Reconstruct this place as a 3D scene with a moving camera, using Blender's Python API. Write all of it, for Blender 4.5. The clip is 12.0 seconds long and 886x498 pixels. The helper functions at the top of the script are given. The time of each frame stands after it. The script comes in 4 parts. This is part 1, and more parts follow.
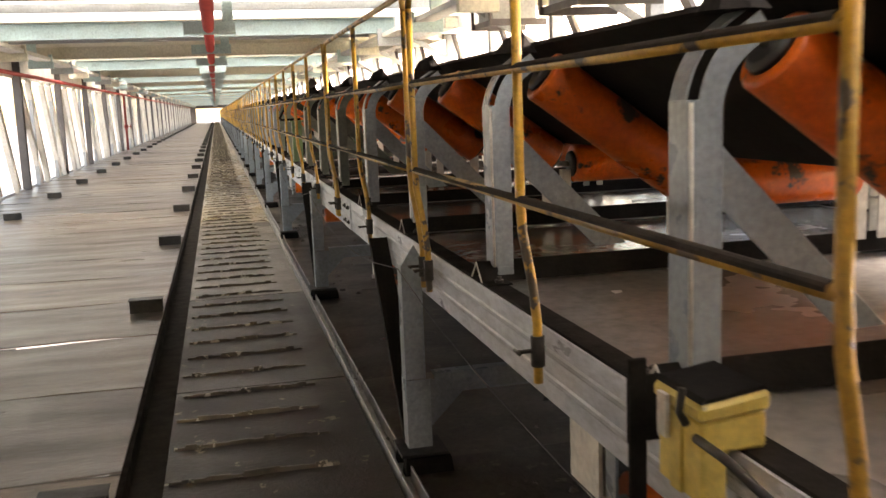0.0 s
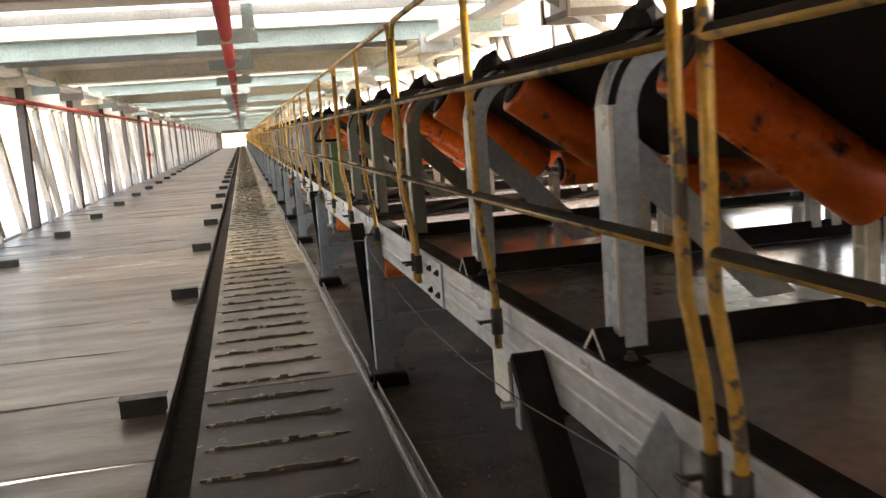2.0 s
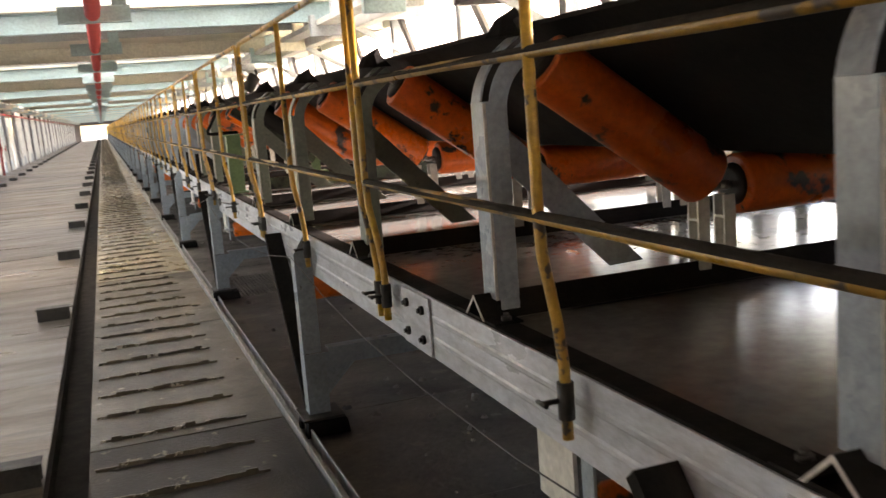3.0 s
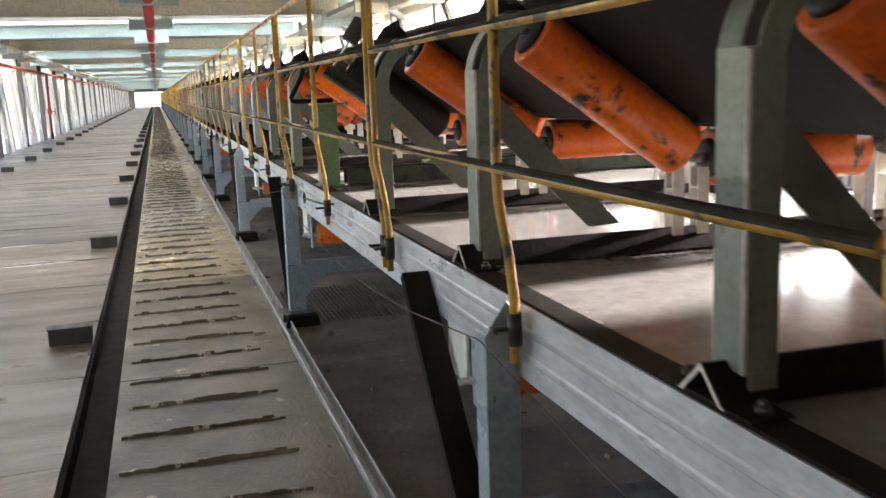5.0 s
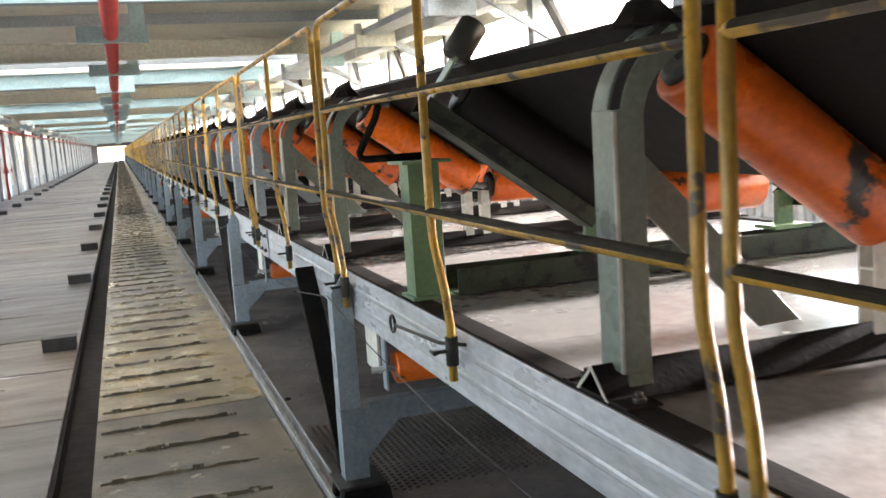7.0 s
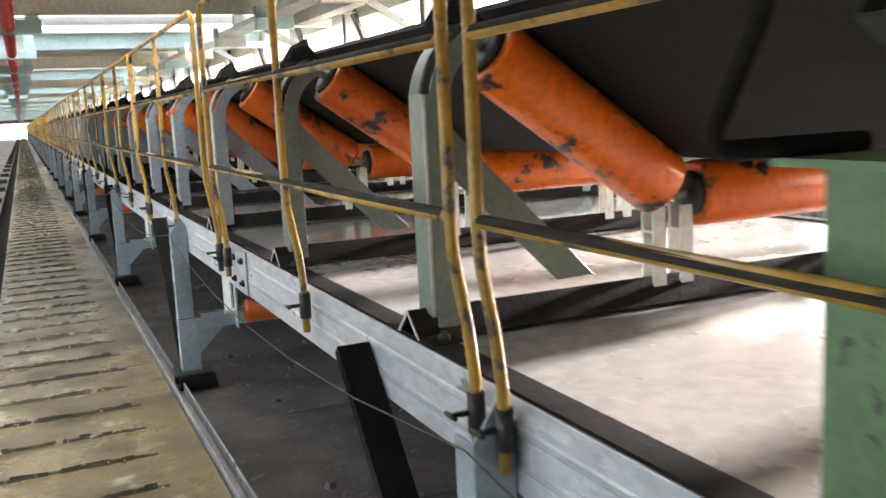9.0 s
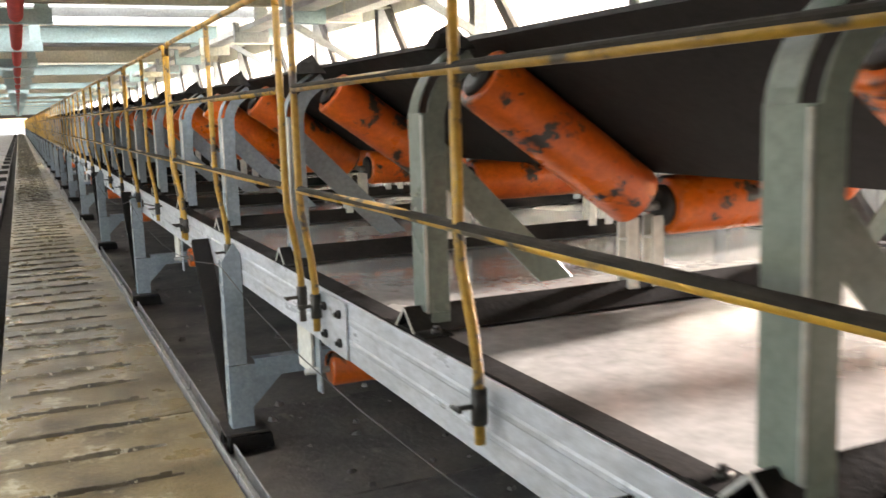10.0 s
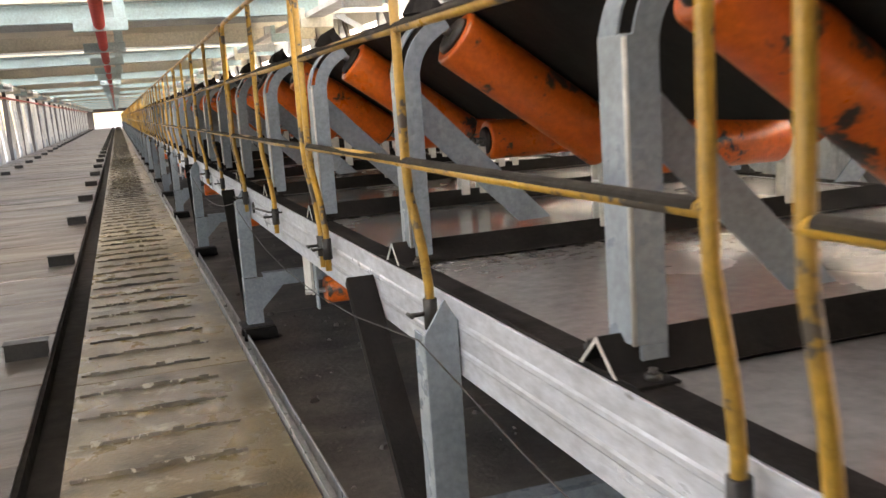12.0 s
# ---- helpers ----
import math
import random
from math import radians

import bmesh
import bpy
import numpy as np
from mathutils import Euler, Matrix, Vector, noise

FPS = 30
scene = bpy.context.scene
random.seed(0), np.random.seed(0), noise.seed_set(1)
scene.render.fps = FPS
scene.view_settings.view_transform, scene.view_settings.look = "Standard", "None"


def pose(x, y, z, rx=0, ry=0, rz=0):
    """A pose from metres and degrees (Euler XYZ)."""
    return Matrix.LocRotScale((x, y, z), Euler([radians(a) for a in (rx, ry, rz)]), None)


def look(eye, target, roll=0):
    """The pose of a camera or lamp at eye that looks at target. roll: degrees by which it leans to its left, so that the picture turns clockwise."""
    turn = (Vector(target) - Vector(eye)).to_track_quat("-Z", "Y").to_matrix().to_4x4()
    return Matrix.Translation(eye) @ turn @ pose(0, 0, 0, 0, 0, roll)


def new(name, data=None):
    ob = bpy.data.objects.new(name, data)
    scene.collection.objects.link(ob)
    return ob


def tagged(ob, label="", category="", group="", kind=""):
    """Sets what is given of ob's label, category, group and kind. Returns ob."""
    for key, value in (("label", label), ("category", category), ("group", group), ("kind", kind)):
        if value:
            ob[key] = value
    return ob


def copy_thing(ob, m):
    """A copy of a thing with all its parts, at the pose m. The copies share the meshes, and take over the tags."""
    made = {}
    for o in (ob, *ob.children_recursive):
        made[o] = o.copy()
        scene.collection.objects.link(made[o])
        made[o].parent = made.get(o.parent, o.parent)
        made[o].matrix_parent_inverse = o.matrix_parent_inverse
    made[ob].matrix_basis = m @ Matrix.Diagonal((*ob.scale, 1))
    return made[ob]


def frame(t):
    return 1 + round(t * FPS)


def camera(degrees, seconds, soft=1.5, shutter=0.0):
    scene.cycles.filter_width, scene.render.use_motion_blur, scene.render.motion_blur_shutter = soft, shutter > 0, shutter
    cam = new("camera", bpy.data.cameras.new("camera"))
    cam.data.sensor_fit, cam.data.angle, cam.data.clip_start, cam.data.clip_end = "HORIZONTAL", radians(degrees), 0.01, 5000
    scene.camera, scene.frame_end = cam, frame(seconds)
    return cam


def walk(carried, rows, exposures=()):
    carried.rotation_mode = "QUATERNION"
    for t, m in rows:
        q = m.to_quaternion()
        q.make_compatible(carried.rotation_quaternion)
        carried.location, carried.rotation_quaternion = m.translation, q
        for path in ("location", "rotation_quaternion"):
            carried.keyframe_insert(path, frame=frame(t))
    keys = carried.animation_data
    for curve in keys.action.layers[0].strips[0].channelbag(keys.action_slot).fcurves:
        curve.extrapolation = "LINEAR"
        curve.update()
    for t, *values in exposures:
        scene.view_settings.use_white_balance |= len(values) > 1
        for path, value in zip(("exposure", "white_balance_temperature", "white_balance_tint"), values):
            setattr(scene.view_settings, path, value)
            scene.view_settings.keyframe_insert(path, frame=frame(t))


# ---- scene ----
cam = camera(51.0, 12.0, shutter=0.35)
EXPOSURE = 2.98
PATH = [
    (0, (0.196, 0.086, 1.581), (0.65, 2.01, 1.273), -2.2),
    (0.5, (0.266, 0.753, 1.531), (0.704, 2.679, 1.217), -3.6),
    (1, (0.219, 1.359, 1.514), (0.646, 3.287, 1.2), -2.1),
    (1.5, (0.164, 1.948, 1.571), (0.607, 3.874, 1.267), -4.0),
    (2, (0.255, 2.559, 1.559), (0.653, 4.501, 1.289), -4.3),
    (2.5, (0.151, 3.198, 1.535), (0.636, 5.119, 1.259), -3.4),
    (2.7, (0.122, 3.396, 1.577), (0.699, 5.289, 1.287), -4.4),
    (4.3, (0.097, 5.364, 1.553), (0.872, 7.176, 1.208), -3.7),
    (4.5, (0.128, 5.625, 1.49), (0.847, 7.459, 1.148), -5.3),
    (5, (0.173, 6.258, 1.518), (0.737, 8.145, 1.175), -2.0),
    (5.5, (0.11, 6.888, 1.534), (0.691, 8.775, 1.213), -3.2),
    (6, (0.201, 7.496, 1.482), (0.783, 9.385, 1.18), -6.4),
    (6.5, (0.237, 8.134, 1.51), (0.815, 10.028, 1.229), -3.4),
    (7, (0.135, 8.752, 1.55), (0.771, 10.631, 1.297), -3.7),
    (7.2, (0.152, 8.954, 1.527), (0.805, 10.828, 1.278), -4.6),
    (8.8, (0.165, 10.928, 1.551), (0.943, 12.746, 1.256), -3.1),
    (9, (0.204, 11.232, 1.53), (1.003, 13.041, 1.231), -2.8),
    (9.5, (0.187, 11.779, 1.559), (1.004, 13.582, 1.271), -0.6),
    (10, (0.097, 12.424, 1.576), (0.905, 14.23, 1.281), -1.8),
    (10.5, (0.193, 13.035, 1.519), (0.878, 14.888, 1.212), -2.4),
    (11, (0.225, 13.612, 1.484), (0.82, 15.497, 1.176), 0.1),
    (11.5, (0.192, 14.186, 1.566), (0.813, 16.06, 1.244), -1.8),
    (12, (0.266, 14.847, 1.484), (0.894, 16.717, 1.157), -4.0),
]
walk(cam, [(row[0], look(*row[1:])) for row in PATH], [(0.0, EXPOSURE + 0.05, 8000, 25), (2.5, EXPOSURE, 7700, 25), (4.5, EXPOSURE + 0.1, 7000, 22), (6.0, EXPOSURE + 0.08, 6500, 18), (9.5, EXPOSURE - 0.12, 6600, 18), (10.5, EXPOSURE - 0.18, 7300, 22), (12.0, EXPOSURE - 0.25, 7300, 26)])

# ---- light ----
world = bpy.data.worlds.new("sky")
scene.world = world
world.use_nodes = True
wn = world.node_tree.nodes
sky = wn.new("ShaderNodeTexSky")
sky.sky_type, sky.sun_disc = "NISHITA", False
sky.sun_elevation, sky.sun_rotation = radians(14.5), radians(81)
world.node_tree.links.new(sky.outputs[0], wn["Background"].inputs[0])
wn["Background"].inputs[1].default_value = 0.15
sun = new("sun", bpy.data.lights.new("sun", "SUN"))
sun.data.energy, sun.data.angle, sun.data.color = 5.0, radians(3.0), (1.0, 0.97, 0.93)
sun.matrix_world = look((20, 3.0, 5.2), (0, 0, 0))

# ---- materials ----


def material(name, colour, rough=0.6, metal=0.0, second=None, scale=3.0, grain=40.0, bump=0.15, spots=None, spot_scale=9.0,
             spot_amount=0.62, spot_soft=0.03, vary=0.06, stretch=(1, 1, 1), streak=0.0, spec=0.5):
    """Painted or bare surface: large stains between two colours, fine grain, optional chips, relief and a shade of its own for each object."""
    m = bpy.data.materials.new(name)
    m.use_nodes = True
    nt = m.node_tree
    n, link = nt.nodes, nt.links.new
    bsdf = n["Principled BSDF"]
    geo = n.new("ShaderNodeNewGeometry")
    info = n.new("ShaderNodeObjectInfo")
    off = n.new("ShaderNodeVectorMath")
    off.operation = "MULTIPLY_ADD"
    comb = n.new("ShaderNodeCombineXYZ")
    link(info.outputs["Random"], comb.inputs[0])
    link(info.outputs["Random"], comb.inputs[2])
    off.inputs[1].default_value = (7, 7, 7)
    link(comb.outputs[0], off.inputs[0])
    mul = n.new("ShaderNodeVectorMath")
    mul.operation = "MULTIPLY"
    mul.inputs[1].default_value = stretch
    link(geo.outputs["Position"], mul.inputs[0])
    link(mul.outputs[0], off.inputs[2])

    def noise_tex(sc, detail=5.0, rough_=0.6):
        t = n.new("ShaderNodeTexNoise")
        t.inputs["Scale"].default_value, t.inputs["Detail"].default_value, t.inputs["Roughness"].default_value = sc, detail, rough_
        link(off.outputs[0], t.inputs["Vector"])
        return t

    def ramp(src, lo, hi):
        r = n.new("ShaderNodeMapRange")
        r.inputs[1].default_value, r.inputs[2].default_value = lo, hi
        link(src, r.inputs[0])
        return r.outputs[0]

    def mix(fac, a, b, blend="MIX"):
        x = n.new("ShaderNodeMix")
        x.data_type, x.blend_type = "RGBA", blend
        for sock, v in ((x.inputs[0], fac), (x.inputs[6], a), (x.inputs[7], b)):
            if isinstance(v, (int, float)):
                sock.default_value = v
            elif isinstance(v, tuple):
                sock.default_value = (*v, 1)
            else:
                link(v, sock)
        return x.outputs[2]

    big, fine = noise_tex(scale), noise_tex(grain, 3.0)
    second = second or tuple(c * 0.7 for c in colour)
    col = mix(ramp(big.outputs[0], 0.35, 0.68), colour, second)
    rnd = n.new("ShaderNodeMapRange")
    rnd.inputs[3].default_value, rnd.inputs[4].default_value = 1 - vary * 2, 1 + vary
    link(info.outputs["Random"], rnd.inputs[0])
    shade = n.new("ShaderNodeCombineColor")
    for k in range(3):
        link(rnd.outputs[0], shade.inputs[k])
    col = mix(1.0, col, shade.outputs[0], "MULTIPLY")
    g = n.new("ShaderNodeMapRange")
    g.inputs[1].default_value, g.inputs[2].default_value, g.inputs[3].default_value, g.inputs[4].default_value = 0.3, 0.7, 0.8, 1.12
    link(fine.outputs[0], g.inputs[0])
    gs = n.new("ShaderNodeCombineColor")
    for k in range(3):
        link(g.outputs[0], gs.inputs[k])
    col = mix(1.0, col, gs.outputs[0], "MULTIPLY")
    if spots:
        sp = noise_tex(spot_scale, 4.0, 0.7)
        col = mix(ramp(sp.outputs[0], spot_amount, spot_amount + spot_soft), col, spots)
    link(col, bsdf.inputs["Base Color"])
    r = n.new("ShaderNodeMapRange")
    r.inputs[1].default_value, r.inputs[2].default_value = 0.3, 0.7
    r.inputs[3].default_value, r.inputs[4].default_value = max(0.05, rough - 0.12), min(1.0, rough + 0.12)
    link(big.outputs[0], r.inputs[0])
    link(r.outputs[0], bsdf.inputs["Roughness"])
    bsdf.inputs["Metallic"].default_value = metal
    bsdf.inputs["Specular IOR Level"].default_value = spec
    if bump:
        b = n.new("ShaderNodeBump")
        b.inputs["Strength"].default_value, b.inputs["Distance"].default_value = bump, 0.01
        link(fine.outputs[0], b.inputs["Height"])
        link(b.outputs[0], bsdf.inputs["Normal"])
    return m


M_BOARD = material("board_grey_brown", (0.21, 0.155, 0.105), 0.38, second=(0.115, 0.083, 0.056), scale=1.2, grain=22, bump=0.4, stretch=(0.6, 2.5, 2.5), vary=0.28, spots=(0.085, 0.062, 0.044), spot_scale=2.2, spot_amount=0.54, spot_soft=0.16, spec=0.75)
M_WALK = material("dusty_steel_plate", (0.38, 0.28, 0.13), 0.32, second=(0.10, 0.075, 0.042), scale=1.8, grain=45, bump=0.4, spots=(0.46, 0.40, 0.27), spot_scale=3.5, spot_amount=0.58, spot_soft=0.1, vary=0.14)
M_WALKDARK = material("dark_steel_plate", (0.042, 0.033, 0.021), 0.45, second=(0.026, 0.021, 0.016), scale=1.3, grain=45, bump=0.4, spots=(0.3, 0.26, 0.18), spot_scale=6, spot_amount=0.64, spot_soft=0.06, vary=0.1, spec=0.25)
M_WALKMID = material("mid_brown_steel_plate", (0.17, 0.128, 0.068), 0.38, second=(0.05, 0.039, 0.024), scale=1.5, grain=45, bump=0.4, spots=(0.4, 0.35, 0.24), spot_scale=4.5, spot_amount=0.64, spot_soft=0.06, vary=0.1)
# pale spots: worn, dusty tops together with highlights put into the colour
M_CLEAT = material("rusty_cleat_glints", (0.17, 0.132, 0.075), 0.45, second=(0.045, 0.037, 0.028), scale=5, grain=60, bump=0.4, spots=(0.5, 0.45, 0.34), spot_scale=11, spot_amount=0.585, vary=0.2)
M_GROUND = material("coal_dust_floor", (0.15, 0.13, 0.108), 0.65, second=(0.06, 0.054, 0.047), scale=1.6, grain=25, bump=0.6, spots=(0.16, 0.14, 0.115), spot_scale=7, spot_amount=0.62)
M_GALV = material("galvanised_channel", (0.66, 0.68, 0.73), 0.36, metal=0.2, second=(0.42, 0.43, 0.45), scale=3.5, grain=30, bump=0.1, stretch=(1, 0.5, 1.6), spots=(0.2, 0.19, 0.17), spot_scale=3, spot_amount=0.68)
M_GREY = material("blue_grey_paint", (0.33, 0.38, 0.425), 0.3, second=(0.25, 0.29, 0.315), scale=3, grain=50, bump=0.08, spots=(0.1, 0.1, 0.1), spot_scale=14, spot_amount=0.72, vary=0.12)
M_GREENGREY = material("green_grey_paint", (0.185, 0.22, 0.185), 0.34, second=(0.135, 0.16, 0.135), scale=3, grain=50, bump=0.08, spots=(0.06, 0.06, 0.05), spot_scale=12, spot_amount=0.7, vary=0.1)
M_GREEN = material("green_paint", (0.125, 0.215, 0.105), 0.4, second=(0.08, 0.145, 0.07), scale=4, grain=50, bump=0.1, spots=(0.06, 0.06, 0.05), spot_scale=9, spot_amount=0.68)
M_DARKGREEN = material("dusty_dark_green_paint", (0.045, 0.06, 0.038), 0.6, second=(0.022, 0.024, 0.02), scale=4, grain=50, bump=0.15, spots=(0.015, 0.015, 0.014), spot_scale=8, spot_amount=0.55, spec=0.25)
M_BLACKROLL = material("coal_caked_roller", (0.012, 0.011, 0.01), 0.7, second=(0.02, 0.017, 0.015), scale=5, grain=40, bump=0.2, spots=(0.3, 0.06, 0.012), spot_scale=5, spot_amount=0.68, spec=0.2)
M_DUST_SHADE = material("dust_and_shade_steel", (0.024, 0.021, 0.019), 0.85, second=(0.014, 0.013, 0.0125), scale=5, grain=60, bump=0.15, spec=0.06)
M_CUT_GLINT = material("cut_steel_and_glint", (0.62, 0.6, 0.55), 0.5, second=(0.45, 0.43, 0.4), scale=12, grain=60)
M_ORANGE = material("orange_paint", (0.78, 0.155, 0.012), 0.33, second=(0.58, 0.095, 0.01), scale=4, grain=40, bump=0.1, spots=(0.04, 0.032, 0.028), spot_scale=5.0, spot_amount=0.565, spot_soft=0.055, vary=0.14)
M_CAP = material("black_end_cap", (0.03, 0.028, 0.026), 0.55, scale=8, grain=50)
M_RUBBER = material("black_rubber_belt", (0.013, 0.0122, 0.0115), 0.65, second=(0.019, 0.0175, 0.0165), scale=3, grain=40, bump=0.1, spec=0.08)
M_YELLOW = material("yellow_pipe_paint", (0.66, 0.37, 0.05), 0.36, second=(0.33, 0.19, 0.045), scale=6, grain=60, bump=0.25, spots=(0.085, 0.068, 0.052), spot_scale=6, spot_amount=0.56, vary=0.16)
M_SOOT_GROOVE = material("sooty_pipe_top_and_groove", (0.04, 0.033, 0.026), 0.8, second=(0.03, 0.026, 0.022), scale=9, grain=60, bump=0.2, spec=0.1)
M_IRON = material("dark_iron", (0.06, 0.055, 0.05), 0.5, metal=0.4, scale=9, grain=60)
M_STEEL = material("worn_steel", (0.46, 0.45, 0.43), 0.36, metal=0.35, second=(0.27, 0.26, 0.24), scale=6, grain=60)
M_DECK = material("deck_sheet", (0.42, 0.413, 0.398), 0.21, metal=0.35, second=(0.33, 0.318, 0.295), scale=0.8, grain=20, bump=0.02, vary=0.15)
M_TEAL = material("pale_teal_paint", (0.42, 0.58, 0.58), 0.45, second=(0.36, 0.47, 0.47), scale=2, grain=30)
M_CREAM = material("cream_sheet", (0.76, 0.72, 0.58), 0.5, second=(0.66, 0.63, 0.51), scale=1.2, grain=20)
M_BEAM = material("grey_beam_paint", (0.46, 0.49, 0.49), 0.5, second=(0.37, 0.385, 0.38), scale=2, grain=30)
M_WHITE = material("white_paint", (0.76, 0.75, 0.70), 0.5, second=(0.64, 0.62, 0.56), scale=2, grain=30)
M_RED = material("red_pipe_paint", (0.50, 0.07, 0.06), 0.4, second=(0.38, 0.06, 0.05), scale=5, grain=40)
M_CLAD = material("white_corrugated_sheet", (0.70, 0.72, 0.70), 0.45, second=(0.6, 0.61, 0.58), scale=0.8, grain=15)
M_DARKCOL = material("brown_column_paint", (0.13, 0.11, 0.10), 0.55, second=(0.09, 0.08, 0.075), scale=3, grain=30)
M_BOXYEL = material("yellow_switch_box", (0.72, 0.56, 0.16), 0.4, second=(0.6, 0.44, 0.1), scale=6, grain=40, spots=(0.3, 0.22, 0.1), spot_scale=12, spot_amount=0.66)
M_EARTH = material("pale_yard", (0.42, 0.40, 0.36), 0.9, scale=0.05, grain=1.0, bump=0.0)

M_LIGHTSHEET = bpy.data.materials.new("translucent_roof_sheet")
M_LIGHTSHEET.use_nodes = True
_n = M_LIGHTSHEET.node_tree.nodes
_t = _n.new("ShaderNodeBsdfTranslucent")
_t.inputs[0].default_value = (0.95, 0.95, 0.9, 1)
_d = _n.new("ShaderNodeMixShader")
_d.inputs[0].default_value = 0.9
M_LIGHTSHEET.node_tree.links.new(_n["Principled BSDF"].outputs[0], _d.inputs[1])
M_LIGHTSHEET.node_tree.links.new(_t.outputs[0], _d.inputs[2])
M_LIGHTSHEET.node_tree.links.new(_d.outputs[0], _n["Material Output"].inputs[0])

# ---- building blocks ----


class Shape:
    """Vertices and faces of one mesh, added piece by piece."""

    def __init__(self):
        self.v, self.f, self.smooth = [], [], []

    def add(self, verts, faces, smooth=False):
        k = len(self.v)
        self.v += [tuple(p) for p in verts]
        self.f += [tuple(i + k for i in face) for face in faces]
        self.smooth += [smooth] * len(faces)
        return self

    def box(self, x0, x1, y0, y1, z0, z1):
        v = [(x, y, z) for z in (z0, z1) for y in (y0, y1) for x in (x0, x1)]
        return self.add(v, [(0, 2, 3, 1), (4, 5, 7, 6), (0, 1, 5, 4), (2, 6, 7, 3), (0, 4, 6, 2), (1, 3, 7, 5)])

    def prism(self, outline, axis, a, b):
        """A closed outline of (u, w) pairs pushed along an axis from a to b."""
        def at(u, w, c):
            return {"x": (c, u, w), "y": (u, c, w), "z": (u, w, c)}[axis]
        n = len(outline)
        v = [at(u, w, a) for u, w in outline] + [at(u, w, b) for u, w in outline]
        return self.add(v, [tuple(range(n))[::-1], tuple(range(n, 2 * n))] + [(i, (i + 1) % n, n + (i + 1) % n, n + i) for i in range(n)])

    def bar(self, p, q, wide, thick, normal=(0, 1, 0)):
        """A flat bar from p to q; its thickness lies along normal."""
        p, q, nm = Vector(p), Vector(q), Vector(normal).normalized()
        side = (q - p).cross(nm).normalized() * wide / 2
        nm = nm * thick / 2
        v = [e + s * side + t * nm for e in (p, q) for s, t in ((-1, -1), (1, -1), (1, 1), (-1, 1))]
        return self.add(v, [(3, 2, 1, 0), (4, 5, 6, 7)] + [(i, (i + 1) % 4, 4 + (i + 1) % 4, 4 + i) for i in range(4)])

    def tube(self, points, r, n=10, caps=True):
        """A round bar along points; r is one radius or one for each point."""
        pts = [Vector(p) for p in points]
        rs = r if isinstance(r, (list, tuple)) else [r] * len(pts)
        rings, ref = [], None
        for i, p in enumerate(pts):
            d = (pts[min(i + 1, len(pts) - 1)] - pts[max(i - 1, 0)]).normalized()
            if ref is None:
                ref = d.cross(Vector((0, 0, 1)) if abs(d.z) < 0.9 else Vector((1, 0, 0))).normalized()
            ref = (ref - d * ref.dot(d)).normalized()
            up = d.cross(ref)
            rings.append([p + (ref * math.cos(a) + up * math.sin(a)) * rs[i] for a in (2 * math.pi * k / n for k in range(n))])
        v = [q for ring in rings for q in ring]
        f = [(i * n + k, i * n + (k + 1) % n, (i + 1) * n + (k + 1) % n, (i + 1) * n + k) for i in range(len(pts) - 1) for k in range(n)]
        self.add(v, f, True)
        if caps:
            k = len(self.v) - len(v)
            self.f += [tuple(k + i for i in range(n))[::-1], tuple(k + len(v) - n + i for i in range(n))]
            self.smooth += [False, False]
        return self

    def sweep(self, outline, points, across):
        """A closed outline of (u, w) pairs carried along points: u lies to the path's inner side, w along across."""
        pts, ac = [Vector(p) for p in points], Vector(across)
        v, n = [], len(outline)
        for i, p in enumerate(pts):
            d = (pts[min(i + 1, len(pts) - 1)] - pts[max(i - 1, 0)]).normalized()
            inner = ac.cross(d).normalized()
            v += [p + inner * u + ac * w for u, w in outline]
        f = [(i * n + k, i * n + (k + 1) % n, (i + 1) * n + (k + 1) % n, (i + 1) * n + k) for i in range(len(pts) - 1) for k in range(n)]
        return self.add(v, f + [tuple(range(n))[::-1], tuple(range(len(v) - n, len(v)))])

    def mesh(self, name, mat, bevel=0.0):
        me = bpy.data.meshes.new(name)
        me.from_pydata(self.v, [], self.f)
        for poly, s in zip(me.polygons, self.smooth):
            poly.use_smooth = s
        bm = bmesh.new()
        bm.from_mesh(me)
        bmesh.ops.recalc_face_normals(bm, faces=bm.faces)
        if bevel:
            bmesh.ops.bevel(bm, geom=[e for e in bm.edges if len(e.link_faces) == 2 and e.calc_face_angle(0) > 0.6], offset=bevel, segments=1, affect="EDGES")
        bm.to_mesh(me)
        bm.free()
        me.materials.append(mat)
        return me


def part(name, shape, mat, parent, label="", bevel=0.0):
    ob = new(name, shape if isinstance(shape, bpy.types.Mesh) else shape.mesh(name, mat, bevel))
    ob.parent = parent
    return tagged(ob, label)


def thing(name, label, category, group="", at=(0, 0, 0), kind=""):
    ob = tagged(new(name), label, category, group, kind)
    ob.location = at
    return ob


def single(name, shape, mat, label, category="", group="", kind="", at=(0, 0, 0), bevel=0.0):
    ob = tagged(new(name, shape.mesh(name, mat, bevel)), label, category, group, kind)
    ob.location = at
    return ob


# ---- plan ----
FLOOR = -0.15
Y0, Y1 = -6.0, 186.0           # ends of the gallery
WALL_L, WALL_R = -4.55, 5.0    # inner faces of the side walls
ROOF = 3.32
STRIP_L, STRIP_R = -0.375, 0.905 # cleated walkway
XC = 2.35                      # middle of the belt
PITCH = 1.45                   # idler spacing
IDLER0 = 1.90                  # first idler
BAY = 6.2                      # roof beams

# ---- ground and shell ----
single("ground", Shape().box(-2500, 2500, -2500, 2500, -12.3, -12), M_EARTH, "pale bare yard ground far below the gallery", "ground", kind="structure")

